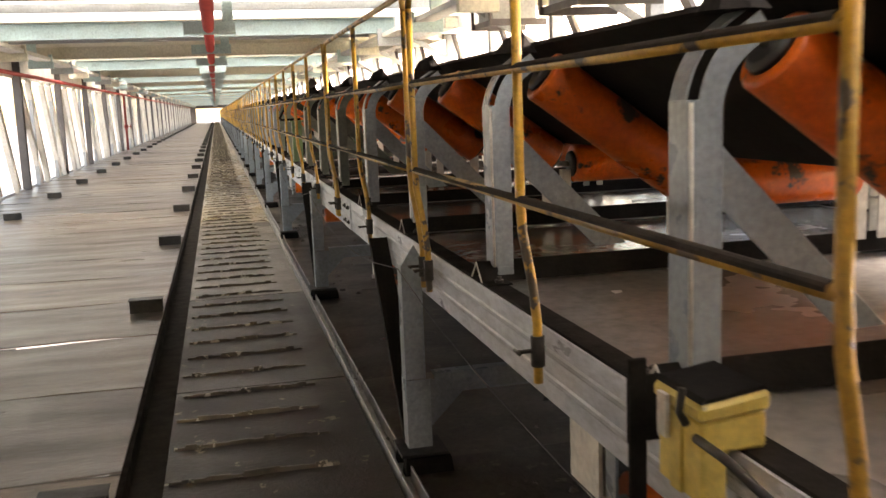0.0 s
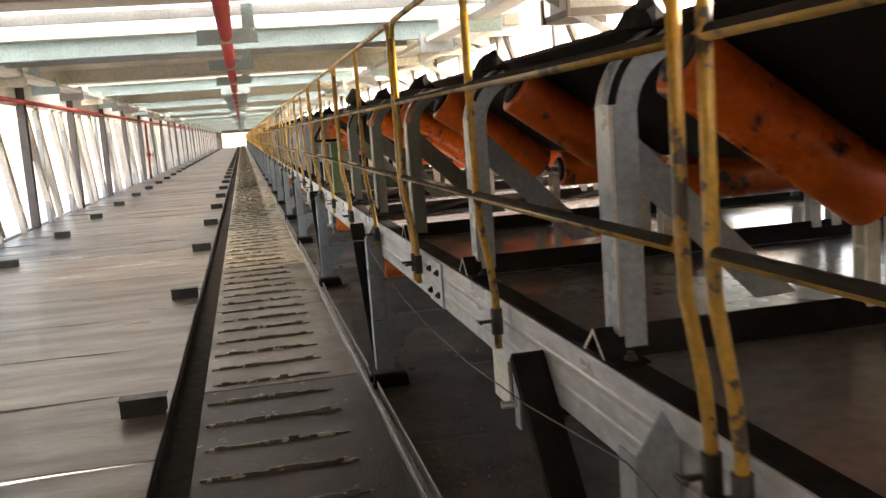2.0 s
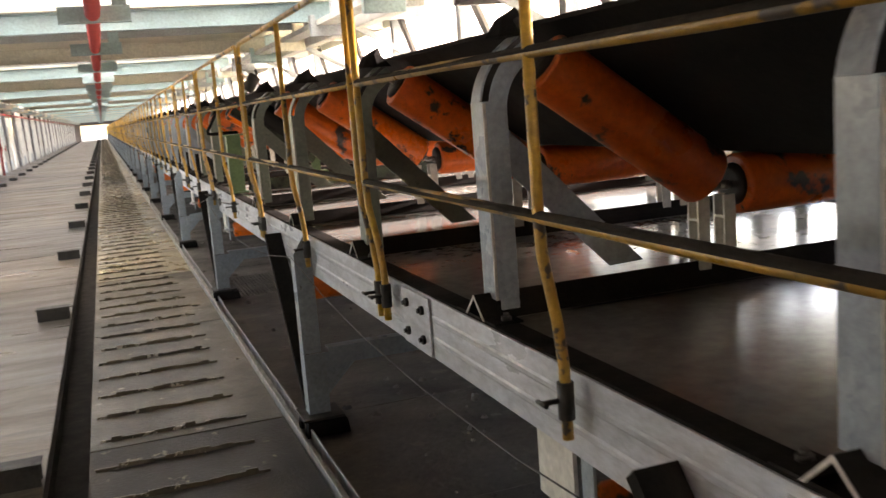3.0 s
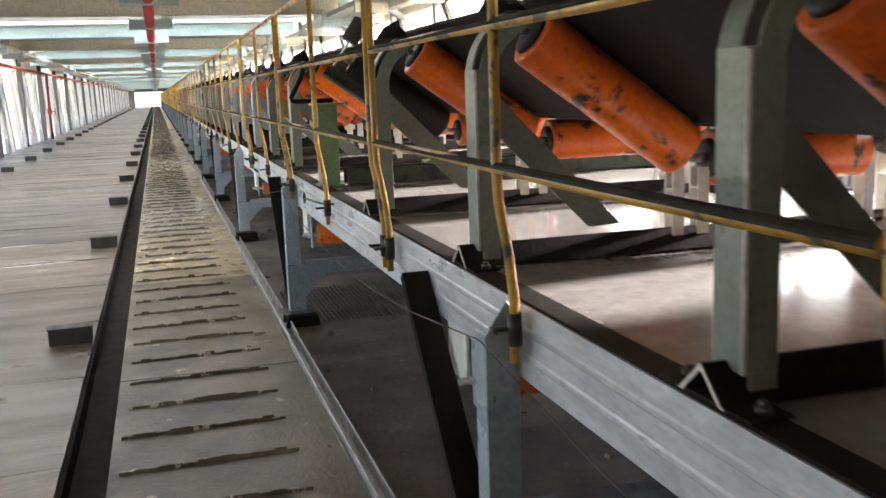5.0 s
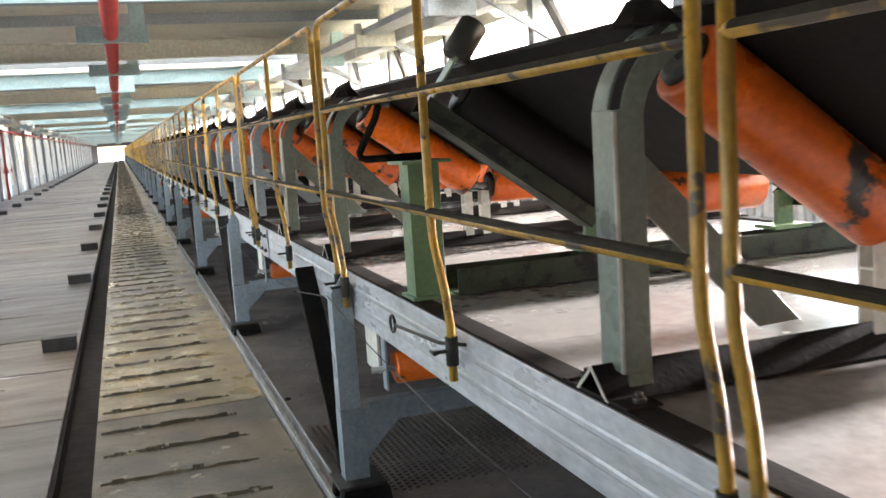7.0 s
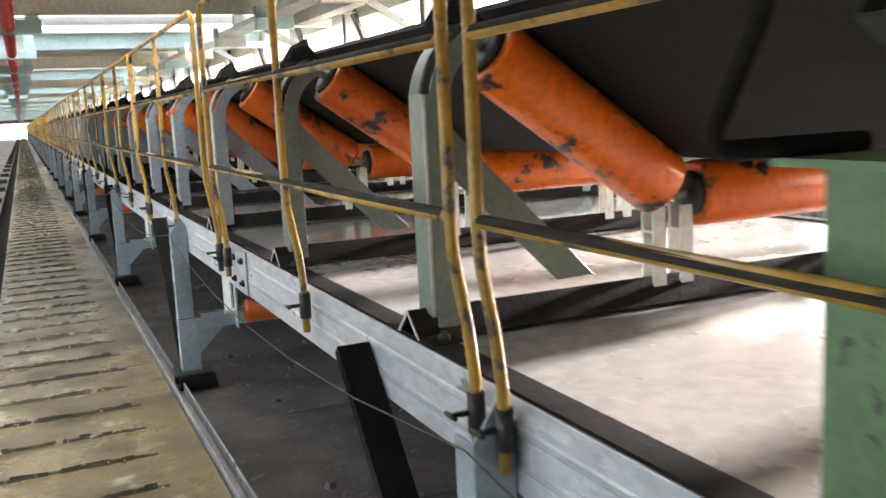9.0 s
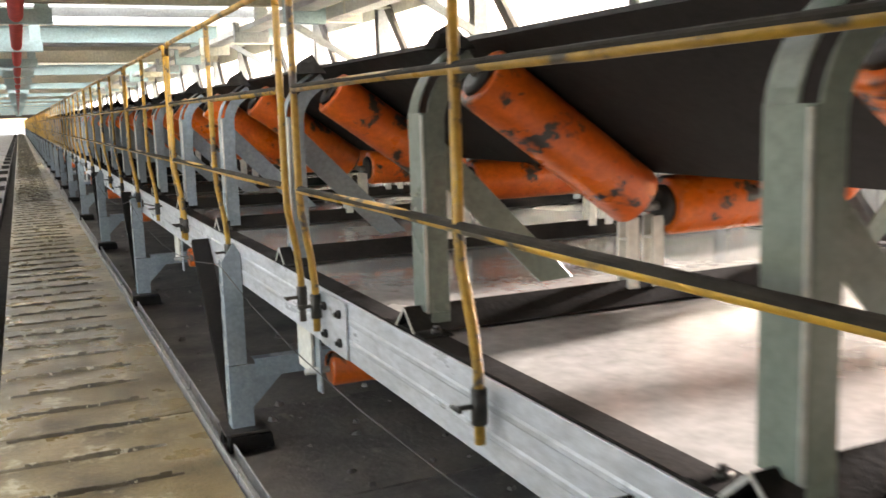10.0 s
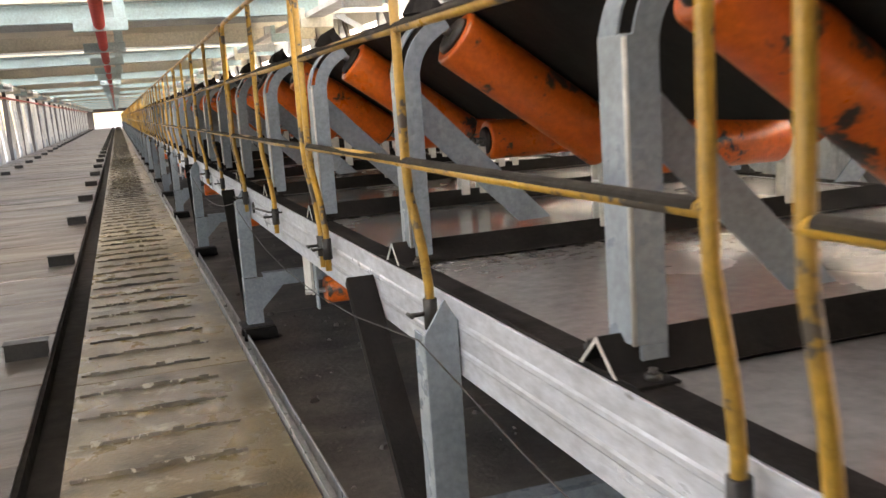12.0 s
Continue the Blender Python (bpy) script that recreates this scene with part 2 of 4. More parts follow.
lights_y = [18.8 + 2 * BAY * k for k in range(0, 15)]
edges = [Y0 - 0.2]
solid = Shape()
for y in lights_y:
    a, b = y - 3.5, y - 0.25
    if a > edges[-1] and b < Y1:
        solid.box(WALL_L - 0.3, WALL_R + 0.3, edges[-1], a, ROOF, ROOF + 0.06)
        edges.append(b)
# unseen light sheet, added on the conveyor side only, to brighten the first stretch
a, b = -3.5, 2.6
solid.v, solid.f, solid.smooth = solid.v[8:], [tuple(i - 8 for i in face) for face in solid.f[6:]], solid.smooth[6:]
solid.box(WALL_L - 0.3, WALL_R + 0.3, edges[0], a, ROOF, ROOF + 0.06)
solid.box(WALL_L - 0.3, 0.9, a, b, ROOF, ROOF + 0.06)
solid.box(WALL_L - 0.3, WALL_R + 0.3, b, lights_y[0] - 3.5, ROOF, ROOF + 0.06)
single("rooflight", Shape().box(0.88, WALL_R + 0.3, a - 0.02, b + 0.02, ROOF + 0.065, ROOF + 0.075), M_LIGHTSHEET,
       "unseen milky roof sheet added above the conveyor to brighten its start", "rooflight", "rooflights", "structure")
solid.box(WALL_L - 0.3, WALL_R + 0.3, edges[-1], Y1 + 0.2, ROOF, ROOF + 0.06)
roof = tagged(new("ceiling", solid.mesh("ceiling", M_CREAM)), "cream sheet roof over the gallery with gaps for light strips", "ceiling", kind="structure")
for y in lights_y:
    if Y0 < y - 3.5 and y < Y1:
        single("rooflight", Shape().box(WALL_L - 0.3, WALL_R + 0.3, y - 3.52, y - 0.23, ROOF + 0.065, ROOF + 0.075), M_LIGHTSHEET,
               "milky translucent roof sheet letting daylight in", "rooflight", "rooflights", "structure")


def i_beam(name, x0, x1, y, z0, z1, mat, label):
    """An I-section lying across the gallery, web and two flanges."""
    s = Shape()
    s.box(x0, x1, y - 0.09, y + 0.09, z1 - 0.018, z1)
    s.box(x0, x1, y - 0.09, y + 0.09, z0, z0 + 0.018)
    s.box(x0, x1, y - 0.008, y + 0.008, z0 + 0.018, z1 - 0.018)
    return single(name, s, mat, label, "roof beam", "roof beams", "structure")


k = -2
while 6.4 + BAY * k < Y1:
    y = 6.4 + BAY * k
    if y > Y0:
        teal = k % 2 == 0
        i_beam("roof_beam", WALL_L, WALL_R, y, 3.02, ROOF - 0.004, M_TEAL if teal else M_CREAM,
               "pale teal steel roof beam across the gallery" if teal else "cream steel roof beam across the gallery")
        single("purlin", Shape().box(WALL_L, WALL_R, y + 3.0, y + 3.08, ROOF - 0.14, ROOF - 0.004), M_BEAM, "thin grey purlin under the roof sheets", "purlin", "purlins", "structure")
    k += 1

# side walls: columns, slanting members and sheets between, open in parts
single("wall_west_top", Shape().box(WALL_L - 0.14, WALL_L - 0.05, Y0, Y1, 2.62, ROOF), M_WHITE, "white sheet band above the open side", "wall", kind="structure")
single("wall_west_kerb", Shape().box(WALL_L - 0.14, WALL_L - 0.05, Y0, Y1, FLOOR - 0.2, FLOOR + 0.03), M_BEAM, "low grey kerb plate along the open side", "wall", kind="structure")
single("wall_east_top", Shape().box(WALL_R + 0.05, WALL_R + 0.14, Y0, Y1, 2.95, ROOF), M_WHITE, "white sheet band above the side openings", "wall", kind="structure")
single("wall_east_kerb", Shape().box(WALL_R + 0.05, WALL_R + 0.14, Y0, Y1, FLOOR - 0.2, 0.25), M_BEAM, "low grey kerb plate under the side openings", "wall", kind="structure")
single("wall_south", Shape().box(WALL_L - 0.3, WALL_R + 0.3, Y0 - 0.2, Y0, FLOOR - 0.2, ROOF), M_CREAM, "cream sheet wall closing the gallery", "wall", kind="structure")
end = Shape()
end.box(WALL_L - 0.3, -3.5, Y1, Y1 + 0.2, FLOOR - 0.2, ROOF)
end.box(1.5, WALL_R + 0.3, Y1, Y1 + 0.2, FLOOR - 0.2, ROOF)
end.box(-3.5, 1.5, Y1, Y1 + 0.2, 2.5, ROOF)
single("wall_north", end, M_DARKCOL, "dark far end wall with a bright opening", "wall", kind="structure")


def corrugated(y0, y1, z0, z1, x, step=0.1, depth=0.022):
    """A sheet with trapezoid ribs running upright."""
    s, n = Shape(), int((y1 - y0) / step)
    prof = []
    for i in range(n):
        a = y0 + i * step
        prof += [(x, a), (x, a + step * 0.4), (x + depth, a + step * 0.5), (x + depth, a + step * 0.9)]
    outline = prof + [(u + 0.004, w) for u, w in prof[::-1]]
    return s.prism(outline, "z", z0, z1)


def i_member(p, q):
    """A slanting member of I-section in the wall's plane: two flanges and a set-back web."""
    s, half = Shape(), Vector((0, 0.085, 0.05))
    for e in (-1, 1):
        s.bar(Vector(p) + half * e, Vector(q) + half * e, 0.055, 0.12, (1, 0, 0))
    return s.bar(p, q, 0.15, 0.012, (1, 0, 0))


k = 0
y = Y0 + 0.3
while y < Y1:
    # open side: a dark column, a lighter upright, two slanting members, a narrow sheet
    col = thing("truss_bay", "steel truss bay with a dark column and pale slanting members on the open side", "truss", "truss bays", (WALL_L, y, FLOOR), "structure")
    if k == 0:
        me_col = Shape().box(-0.09, 0.09, -0.1, -0.085, 0, 3.3).box(-0.09, 0.09, 0.085, 0.1, 0, 3.3).box(-0.006, 0.006, -0.085, 0.085, 0, 3.3).mesh("column", M_DARKCOL)
        me_up = Shape().box(-0.05, 0.05, 1.50, 1.6, 0, 2.75).mesh("upright", M_BEAM)
        me_d1 = i_member((0, 1.95, 0.05), (0, 0.2, 2.74)).mesh("diagonal", M_WHITE)
        me_d2 = i_member((0, 3.0, 0.05), (0, 1.35, 2.74)).mesh("diagonal", M_WHITE)
        me_sh = corrugated(0.25, 0.95, 0.1, 2.75, -0.12).mesh("cladding_sheet", M_CLAD)
        me_shut = corrugated(0.0, 3.1, 0.1, 2.75, -0.13).mesh("cladding_sheet", M_CLAD)
        me_sh2 = corrugated(2.0, 2.5, 0.1, 2.75, -0.12).mesh("cladding_sheet", M_CLAD)
    if k % 2 == 0:
        part("column", me_col, None, col, "dark brown column")
    if k % 3:
        part("upright", me_up, None, col)
    part("diagonal", me_d1, None, col)
    if k % 4 != 1:
        part("diagonal", me_d2, None, col)
    # unseen shut bays, added to hold daylight back from the near boards
    if y < 6:
        part("cladding_sheet", me_shut, None, col, "unseen white ribbed sheet added to darken the first bays")
    elif k % 2 == 0:
        part("cladding_sheet", me_sh, None, col, "white ribbed sheet")
    if y > 6 and k % 3 == 1:
        part("cladding_sheet", me_sh2, None, col, "white ribbed sheet")
    east = thing("truss_bay", "steel truss bay with ribbed pale sheets beyond the conveyor", "truss", "far truss bays", (WALL_R, y, FLOOR), "structure")
    if k == 0:
        me_ecol = Shape().box(-0.08, 0.08, -0.08, -0.068, 0, 3.35).box(-0.08, 0.08, 0.068, 0.08, 0, 3.35).box(-0.006, 0.006, -0.068, 0.068, 0, 3.35).mesh("column", M_BEAM)
        me_ed = Shape().bar((0, 0.1, 0.3), (0, 2.95, 3.3), 0.12, 0.06, (1, 0, 0)).mesh("diagonal", M_DARKCOL)
        me_er = Shape().box(-0.05, 0.05, 0.08, 3.02, 2.15, 2.25).mesh("rail", M_CREAM)
        me_es = corrugated(0.1, 3.0, 2.2, 3.1, 0.06).mesh("cladding_sheet", M_LIGHTSHEET)
        me_eu = corrugated(0.0, 3.1, 1.75, 2.66, 0.064).mesh("cladding_sheet", M_CLAD)
        me_lo = corrugated(0.0, 3.1, 0.2, 1.34, 0.06).mesh("cladding_sheet", M_CLAD)
        me_half = corrugated(0.0, 2.3, 1.345, 2.66, 0.06).mesh("cladding_sheet", M_CLAD)
        me_eh = corrugated(0.0, 3.1, 0.2, 2.2, 0.06).mesh("cladding_sheet", M_CLAD)
        me_ef = corrugated(0.0, 3.1, 0.2, 1.75, 0.06).mesh("cladding_sheet", M_CLAD)
    part("column", me_ecol, None, east)
    part("diagonal", me_ed, None, east, "dark slanting member")
    part("rail", me_er, None, east, "cream horizontal rail")
    if y > 9:
        part("cladding_sheet", me_es, None, east, "milky translucent ribbed sheet")
    # sheet heights and gaps here are made up to steer sun onto the deck
    if y < 6:
        part("cladding_sheet", me_eu, None, east, "pale ribbed sheet")
    if 6 < y < 7:
        part("cladding_sheet", me_half, None, east, "narrow pale ribbed sheet added to limit sun on the deck")
        part("cladding_sheet", me_lo, None, east, "low pale ribbed sheet added to keep sun off the floor")
    elif not (y < 3 or 9.5 < y < 13 or (k % 5 == 2 and y > 20)):
        part("cladding_sheet", me_eh if y > 14 else me_ef, None, east, "pale ribbed sheet")
    else:
        part("cladding_sheet", me_lo, None, east, "low pale ribbed sheet added to keep sun off the floor")
    y += 3.1
    k += 1

# ---- services under the roof ----
single("fire_pipe", Shape().tube([(0.18, Y0, 2.905), (0.18, Y1, 2.905)], 0.088, 16), M_RED, "red painted pipe running along under the roof", "pipe")
single("fire_pipe", Shape().tube([(WALL_L + 0.2, Y0, 2.68), (WALL_L + 0.2, Y1, 2.68)], 0.05, 10), M_RED, "red painted pipe along the open side", "pipe")

hanger = None
y = 0.6
while y < Y1:
    if hanger is None:
        hanger = thing("pipe_hanger", "grey steel hanger bracket carrying the red pipe under the roof", "bracket", "pipe hangers", (0.3, y, 2.8))
        part("crossbar", Shape().box(-0.5, 0.3, -0.05, 0.05, 0, 0.012).box(-0.5, 0.3, -0.05, -0.042, 0.012, 0.19).box(-0.5, 0.3, 0.042, 0.05, 0.012, 0.19), M_TEAL, hanger, bevel=0.005)
        part("drop_arm", Shape().box(0.1, 0.27, -0.041, 0.041, 0.0125, ROOF - 2.8 - 0.004), M_TEAL, hanger, "pale teal drop arm", bevel=0.005)
        part("strap", Shape().tube([(-0.12 + 0.096 * math.cos(v), -0.02, 0.105 + 0.096 * math.sin(v)) for v in (math.radians(q) for q in range(-20, 201, 20))], 0.008, 6), M_IRON, hanger)
    else:
        copy_thing(hanger, pose(0.3, y, 2.8))
    y += 4.95


def side_bracket(x, y, side, tint):
    """Stubby drop arms and a cross arm with a lip, under the roof edge."""
    g = thing("tray_bracket", f"{tint} steel bracket hanging from the roof edge under a cable tray", "bracket", "tray brackets", (x, y, 2.75))
    m = {"cream": M_CREAM, "teal": M_TEAL, "grey": M_BEAM}[tint]
    part("drop_arm", Shape().box(-0.1, 0.1, -0.06, 0.06, 0.16, ROOF - 2.75 - 0.004), m, g, bevel=0.006)
    part("cross_arm", Shape().box(-0.45 if side > 0 else -0.1, 0.1 if side > 0 else 0.45, -0.06, 0.06, 0, 0.159), m, g, bevel=0.006)
    part("lip", Shape().box(-0.45 if side > 0 else 0.35, -0.37 if side > 0 else 0.43, -0.06, 0.06, 0.16, 0.32), m, g, bevel=0.006)
    return g


tints = ("cream", "teal", "grey")
first = {}
for i in range(60):
    for side, x in ((-1, WALL_L + 0.7), (1, WALL_R - 1.2)):
        y = 2.0 + 3.1 * i + (0.8 if side > 0 else 0)
        key = (side, i % 3)
        if key not in first:
            first[key] = side_bracket(x, y, side, tints[i % 3])
        else:
            copy_thing(first[key], pose(x, y, 2.75))


def cable_tray(x, wide, z):
    s = Shape()
    s.box(x - wide / 2, x + wide / 2, Y0, Y1, z, z + 0.006)
    s.box(x - wide / 2 - 0.004, x - wide / 2, Y0, Y1, z, z + 0.08)
    s.box(x + wide / 2, x + wide / 2 + 0.004, Y0, Y1, z, z + 0.08)
    return s


single("cable_tray", cable_tray(WALL_L + 0.95, 0.3, 2.911), M_WHITE, "white sheet cable tray resting on brackets", "cable tray")
single("cable_tray", cable_tray(WALL_R - 1.4, 0.3, 2.911), M_WHITE, "white sheet cable tray resting on brackets", "cable tray")

# ---- walkway on the open side ----
block = None
for row, x in ((0, -0.53), (1, -3.42)):
    for i in range(40):
        y = 8.62 - 4.42 * 2 + 4.42 * i + (0.25 if row else 0)
        if y > Y1:
            break
        if block is None:
            block = thing("channel_stub", "short dark steel channel stub standing on the boards", "steel stub", "channel stubs", (x, y, FLOOR))
            c = Shape().box(-0.14, 0.14, -0.06, -0.05, 0, 0.11).box(-0.14, 0.14, 0.05, 0.06, 0, 0.11).box(-0.14, 0.14, -0.05, 0.05, 0.1, 0.11)
            part("channel", c, M_IRON, block)
            part("cap_plate", Shape().box(-0.15, 0.15, -0.07, 0.07, 0.112, 0.12), M_IRON, block, "dark top plate", bevel=0.002)
        else:
            copy_thing(block, pose(x, y, FLOOR))

# ---- guard rail on the conveyor ----
RX = 1.004
FOOT, MID, UPPER, TOP = 0.86, 1.306, 1.67, 2.05


def guard_panel(y, mid, L):
    g = thing("guard_rail_panel", "worn yellow pipe guard rail panel clamped to the conveyor frame", "guard rail", "guard rail panels", (RX, y, FOOT))
    r, bend, c = 0.0138, 0.042, 0.07
    z = lambda v: v - FOOT
    for px in (0.0, mid, L):
        top_z = z(TOP) - (c if px != mid else 0.012)
        post = Shape().tube([(bend, px, -0.085), (bend, px, 0.09), (bend * 0.75, px, 0.2), (0.004, px, 0.36), (0, px, 0.46), (0, px, top_z)], r, 10)
        part("post", post, M_YELLOW, g, "yellow post with chipped paint")
    top = [(0, 0, z(TOP) - c), (0, 0.02, z(TOP) - 0.02), (0, c, z(TOP)), (0, L / 2, z(TOP)), (0, L - c, z(TOP)), (0, L - 0.02, z(TOP) - 0.02), (0, L, z(TOP) - c)]
    part("top_rail", Shape().tube(top, r, 10), M_YELLOW, g)
    arc = [(0.0158 * math.cos(t), 0.0158 * math.sin(t)) for t in (math.radians(v) for v in range(5, 181, 25))]
    for h in (MID, UPPER):
        part("rail", Shape().tube([(0, 0, z(h)), (0, L * 0.3, z(h) - 0.004), (0, L * 0.7, z(h) + 0.004), (0, L, z(h))], r, 10), M_YELLOW, g)
        part("soot_layer", Shape().prism([(u, w + z(h)) for u, w in arc + [(u * 0.85, w * 0.85) for u, w in arc[::-1]]], "y", 0.02, L - 0.02), M_SOOT_GROOVE, g, "sooty crust on the rail's upper side")
    for px in (0.0, mid, L):
        clamp = Shape().tube([(bend, px, -0.035), (bend, px, 0.055)], 0.0205, 10)
        clamp.tube([(bend - 0.06, px, 0.012), (bend, px, 0.012)], 0.007, 6).tube([(bend - 0.062, px - 0.025, 0.012), (bend - 0.062, px + 0.025, 0.012)], 0.006, 6)
        part("clamp", clamp, M_IRON, g, "dark iron socket with a wing bolt")
    return g


for y, mid, stop in ((-4.6, -3.2, -1.75), (-1.65, -0.2, 1.05), (1.16, 2.55, 3.975), (4.085, 5.59, 7.06), (7.147, 8.53, 9.945), (10.03, 11.42, 12.87), (13.0, 14.36, 15.72), (15.91, 17.32, 18.72), (18.83, 20.1, 21.4)):
    guard_panel(y, mid - y, stop - y)
panel, y = None, 21.5
while y < Y1 - 3:
    if panel is None:
        panel = guard_panel(y, 1.42, 2.82)
    else:
        copy_thing(panel, pose(RX + random.uniform(-0.006, 0.006), y + random.uniform(-0.02, 0.02), FOOT, 0, random.uniform(-0.4, 0.4), 0))
    y += 2.92

# ---- conveyor frame ----
SX, S0, S1 = 1.085, 0.712, 0.926
stringers = []


def stringer(x, out, y0, y1):
    """A steel channel on edge with two shallow ribs on its web; out is the side of its back."""
    o = -out
    prof = [(0, 0), (0, S1 - S0), (0.09, S1 - S0), (0.09, S1 - S0 - 0.01), (0.009, S1 - S0 - 0.014), (0.009, 0.014), (0.09, 0.01), (0.09, 0)]
    g = thing("conveyor_stringer", "streaky galvanised steel channel carrying the conveyor idlers", "steel channel", "conveyor stringers", (x, y0, S0))
    part("channel", Shape().prism([(u * o, w) for u, w in prof], "y", 0.0, y1 - y0), M_GALV, g, bevel=0.0015)
    for w in (0.07, 0.145):
        part("rib", Shape().prism([(0, w - 0.012), (-0.004 * o, w - 0.006), (-0.004 * o, w + 0.006), (0, w + 0.012)], "y", 0.0, y1 - y0), M_GALV, g)
    part("dust_layer", Shape().prism([(0.006 * o, S1 - S0 + 0.001), (0.012 * o, S1 - S0 + 0.006), (0.085 * o, S1 - S0 + 0.007), (0.09 * o, S1 - S0 + 0.001)], "y", 0.0, y1 - y0), M_DUST_SHADE, g, "dark dust lying on the top flange")
    return g


JOINT0, JSTEP = 6.80, 8.81
k, made = -2, {}
while JOINT0 + JSTEP * k < Y1:
    y0 = JOINT0 + JSTEP * k
    for x, out in ((SX, -1), (2 * XC - SX, 1)):
        if out not in made:
            made[out] = stringer(x, out, y0, y0 + JSTEP - 0.004)
        else:
            copy_thing(made[out], pose(x, y0, S0))
    if y0 > 70:
        pass
    elif "plate" not in made:
        sp = made["plate"] = thing("splice_plate", "grey bolted splice plate joining two stringer channels", "splice plate", "splice plates", (SX, y0, S0))
        part("plate", Shape().box(-0.0105, -0.0045, -0.15, 0.15, 0.004, S1 - S0 - 0.004), M_GALV, sp, bevel=0.001)
        for by in (-0.085, 0.085):
            for bz in (0.055, 0.16):
                bolt = Shape().tube([(-0.0105, by, bz), (-0.022, by, bz)], 0.017, 6).tube([(-0.022, by, bz), (-0.032, by, bz)], 0.009, 8)
                part("bolt", bolt, M_IRON, sp, "dark hexagon bolt")
    else:
        copy_thing(made["plate"], pose(SX, y0, S0))
    k += 1

# trestles under the stringers
LEG0, LSTEP = 4.29, 4.30


def trestle(y):
    g = thing("conveyor_trestle", "blue-grey steel trestle with a slanting dark brace under the conveyor", "trestle", "conveyor trestles", (XC, y, FLOOR))
    h = S1 - FLOOR
    for sgn in (-1, 1):
        xo = sgn * (XC - 1.079)
        a, b = (xo - 0.098, xo) if sgn < 0 else (xo, xo + 0.098)
        m = (a + b) / 2
        leg = Shape().prism([(a, 0.44), (b, 0.44), (b, h - 0.05), (m + 0.015, h + 0.012), (a, h - 0.085)], "y", -0.004, 0.004)
        leg.box(a, a + 0.008, 0.004, 0.09, 0.44, h - 0.085).box(b - 0.008, b, 0.004, 0.09, 0.44, h - 0.05)
        part("leg", leg, M_GREY, g, bevel=0.0015)
        low = Shape().box(a, a + 0.01, -0.005, 0.1, 0.10, 0.435).box(a + 0.01, b + 0.02, -0.005, 0.005, 0.10, 0.435)
        part("lower_leg", low, M_GREY, g)
        part("base_plate", Shape().box(a - 0.05, b + 0.08, -0.09, 0.15, 0.085, 0.099), M_IRON, g, bevel=0.002)
        for yb in (-0.1, 0.08):
            part("foot_block", Shape().prism([(a - 0.04, 0.0), (b + 0.1, 0.0), (b + 0.09, 0.075), (a - 0.03, 0.084)], "y", yb, yb + 0.07), M_DUST_SHADE, g)
        part("gusset", Shape().prism([(b + 0.02 if sgn < 0 else a - 0.02, 0.435), (b + 0.22 if sgn < 0 else a - 0.22, 0.40), (b + 0.02 if sgn < 0 else a - 0.02, 0.2)], "y", -0.003, 0.005), M_GREY, g)
        w, d = 0.05, 0.006
        prof = [(0, -w), (0, w), (0.04, w), (0.04, w - d), (d, w - d), (d, d - w), (0.04, d - w), (0.04, -w)]
        brace = Shape().sweep([(-u, v) for u, v in prof], [(m, 0.08, 0.12), (m, 0.90, h - 0.07)], (1, 0, 0))
        # near-black colour stands in for shade on the brace's downward face
        part("brace", brace, M_DUST_SHADE, g, "slanting channel brace coloured dark for its shaded underside")
    part("cross_beam", Shape().box(1.12 - XC, XC - 1.12, -0.003, 0.006, 0.36, 0.46).box(1.12 - XC, XC - 1.12, 0.006, 0.08, 0.45, 0.458), M_GREY, g, "cross beam with dust on top")
    return g


tr = None
k = -2
while LEG0 + LSTEP * k < Y1:
    y = LEG0 + LSTEP * k
    if tr is None:
        tr = trestle(y)
    else:
        copy_thing(tr, pose(XC, y, FLOOR))
    k += 1

# ---- idlers ----
P0, P1 = Vector((1.365, 0, 1.673)), Vector((1.925, 0, 1.272))
AX = (P1 - P0).normalized()
UP = Vector((-AX.z, 0, AX.x))
ROLL_R = 0.1
BASE_Z = 0.934


def roller(parent, p, q, fine=True, end_label="black rubber-sealed end cap", mat=None):
    d = (q - p).normalized()
    mat = mat or M_ORANGE
    rims = [0.0, 0.004, 0.012]
    body = Shape().tube([p + d * a for a in rims] + [q - d * a for a in rims[::-1]], [ROLL_R - 0.012, ROLL_R - 0.004, ROLL_R, ROLL_R, ROLL_R - 0.004, ROLL_R - 0.012], 28)
    r = part("roller", body, mat, parent, "orange painted steel roller with black scuffs" if mat == M_ORANGE else "roller caked in black coal dust")
    for e, s in ((p, -1), (q, 1)) if fine else ():
        part("end_cap", Shape().tube([e + d * s * 0.0005, e + d * s * 0.014, e + d * s * 0.02], [0.07, 0.066, 0.05], 20), M_CAP, r, end_label)
        part("shaft", Shape().tube([e + d * s * 0.02, e + d * s * 0.06], 0.015, 8), M_STEEL, r, "worn steel shaft end")
    return r


LEG_X = 1.145


def idler_leg_path(n=8):
    """The outer edge of an idler leg: upright below, bent inwards on top. Gives the upright and the bent stretch."""
    z0, rr, turn = 1.54, 0.23, math.radians(55)
    upright = [(LEG_X, 0, 0.985), (LEG_X, 0, 1.3), (LEG_X, 0, z0 + 0.03)]
    bent = [(LEG_X, 0, z0 + 0.022)]
    for i in range(1, n + 1):
        a = turn * i / n
        if rr * math.sin(a) > 0.03:
            bent.append((LEG_X + rr * (1 - math.cos(a)), 0, z0 + rr * math.sin(a)))
    px, _, pz = bent[-1]
    bent.append((px + math.sin(turn) * 0.06, 0, pz + math.cos(turn) * 0.06))
    return upright, bent


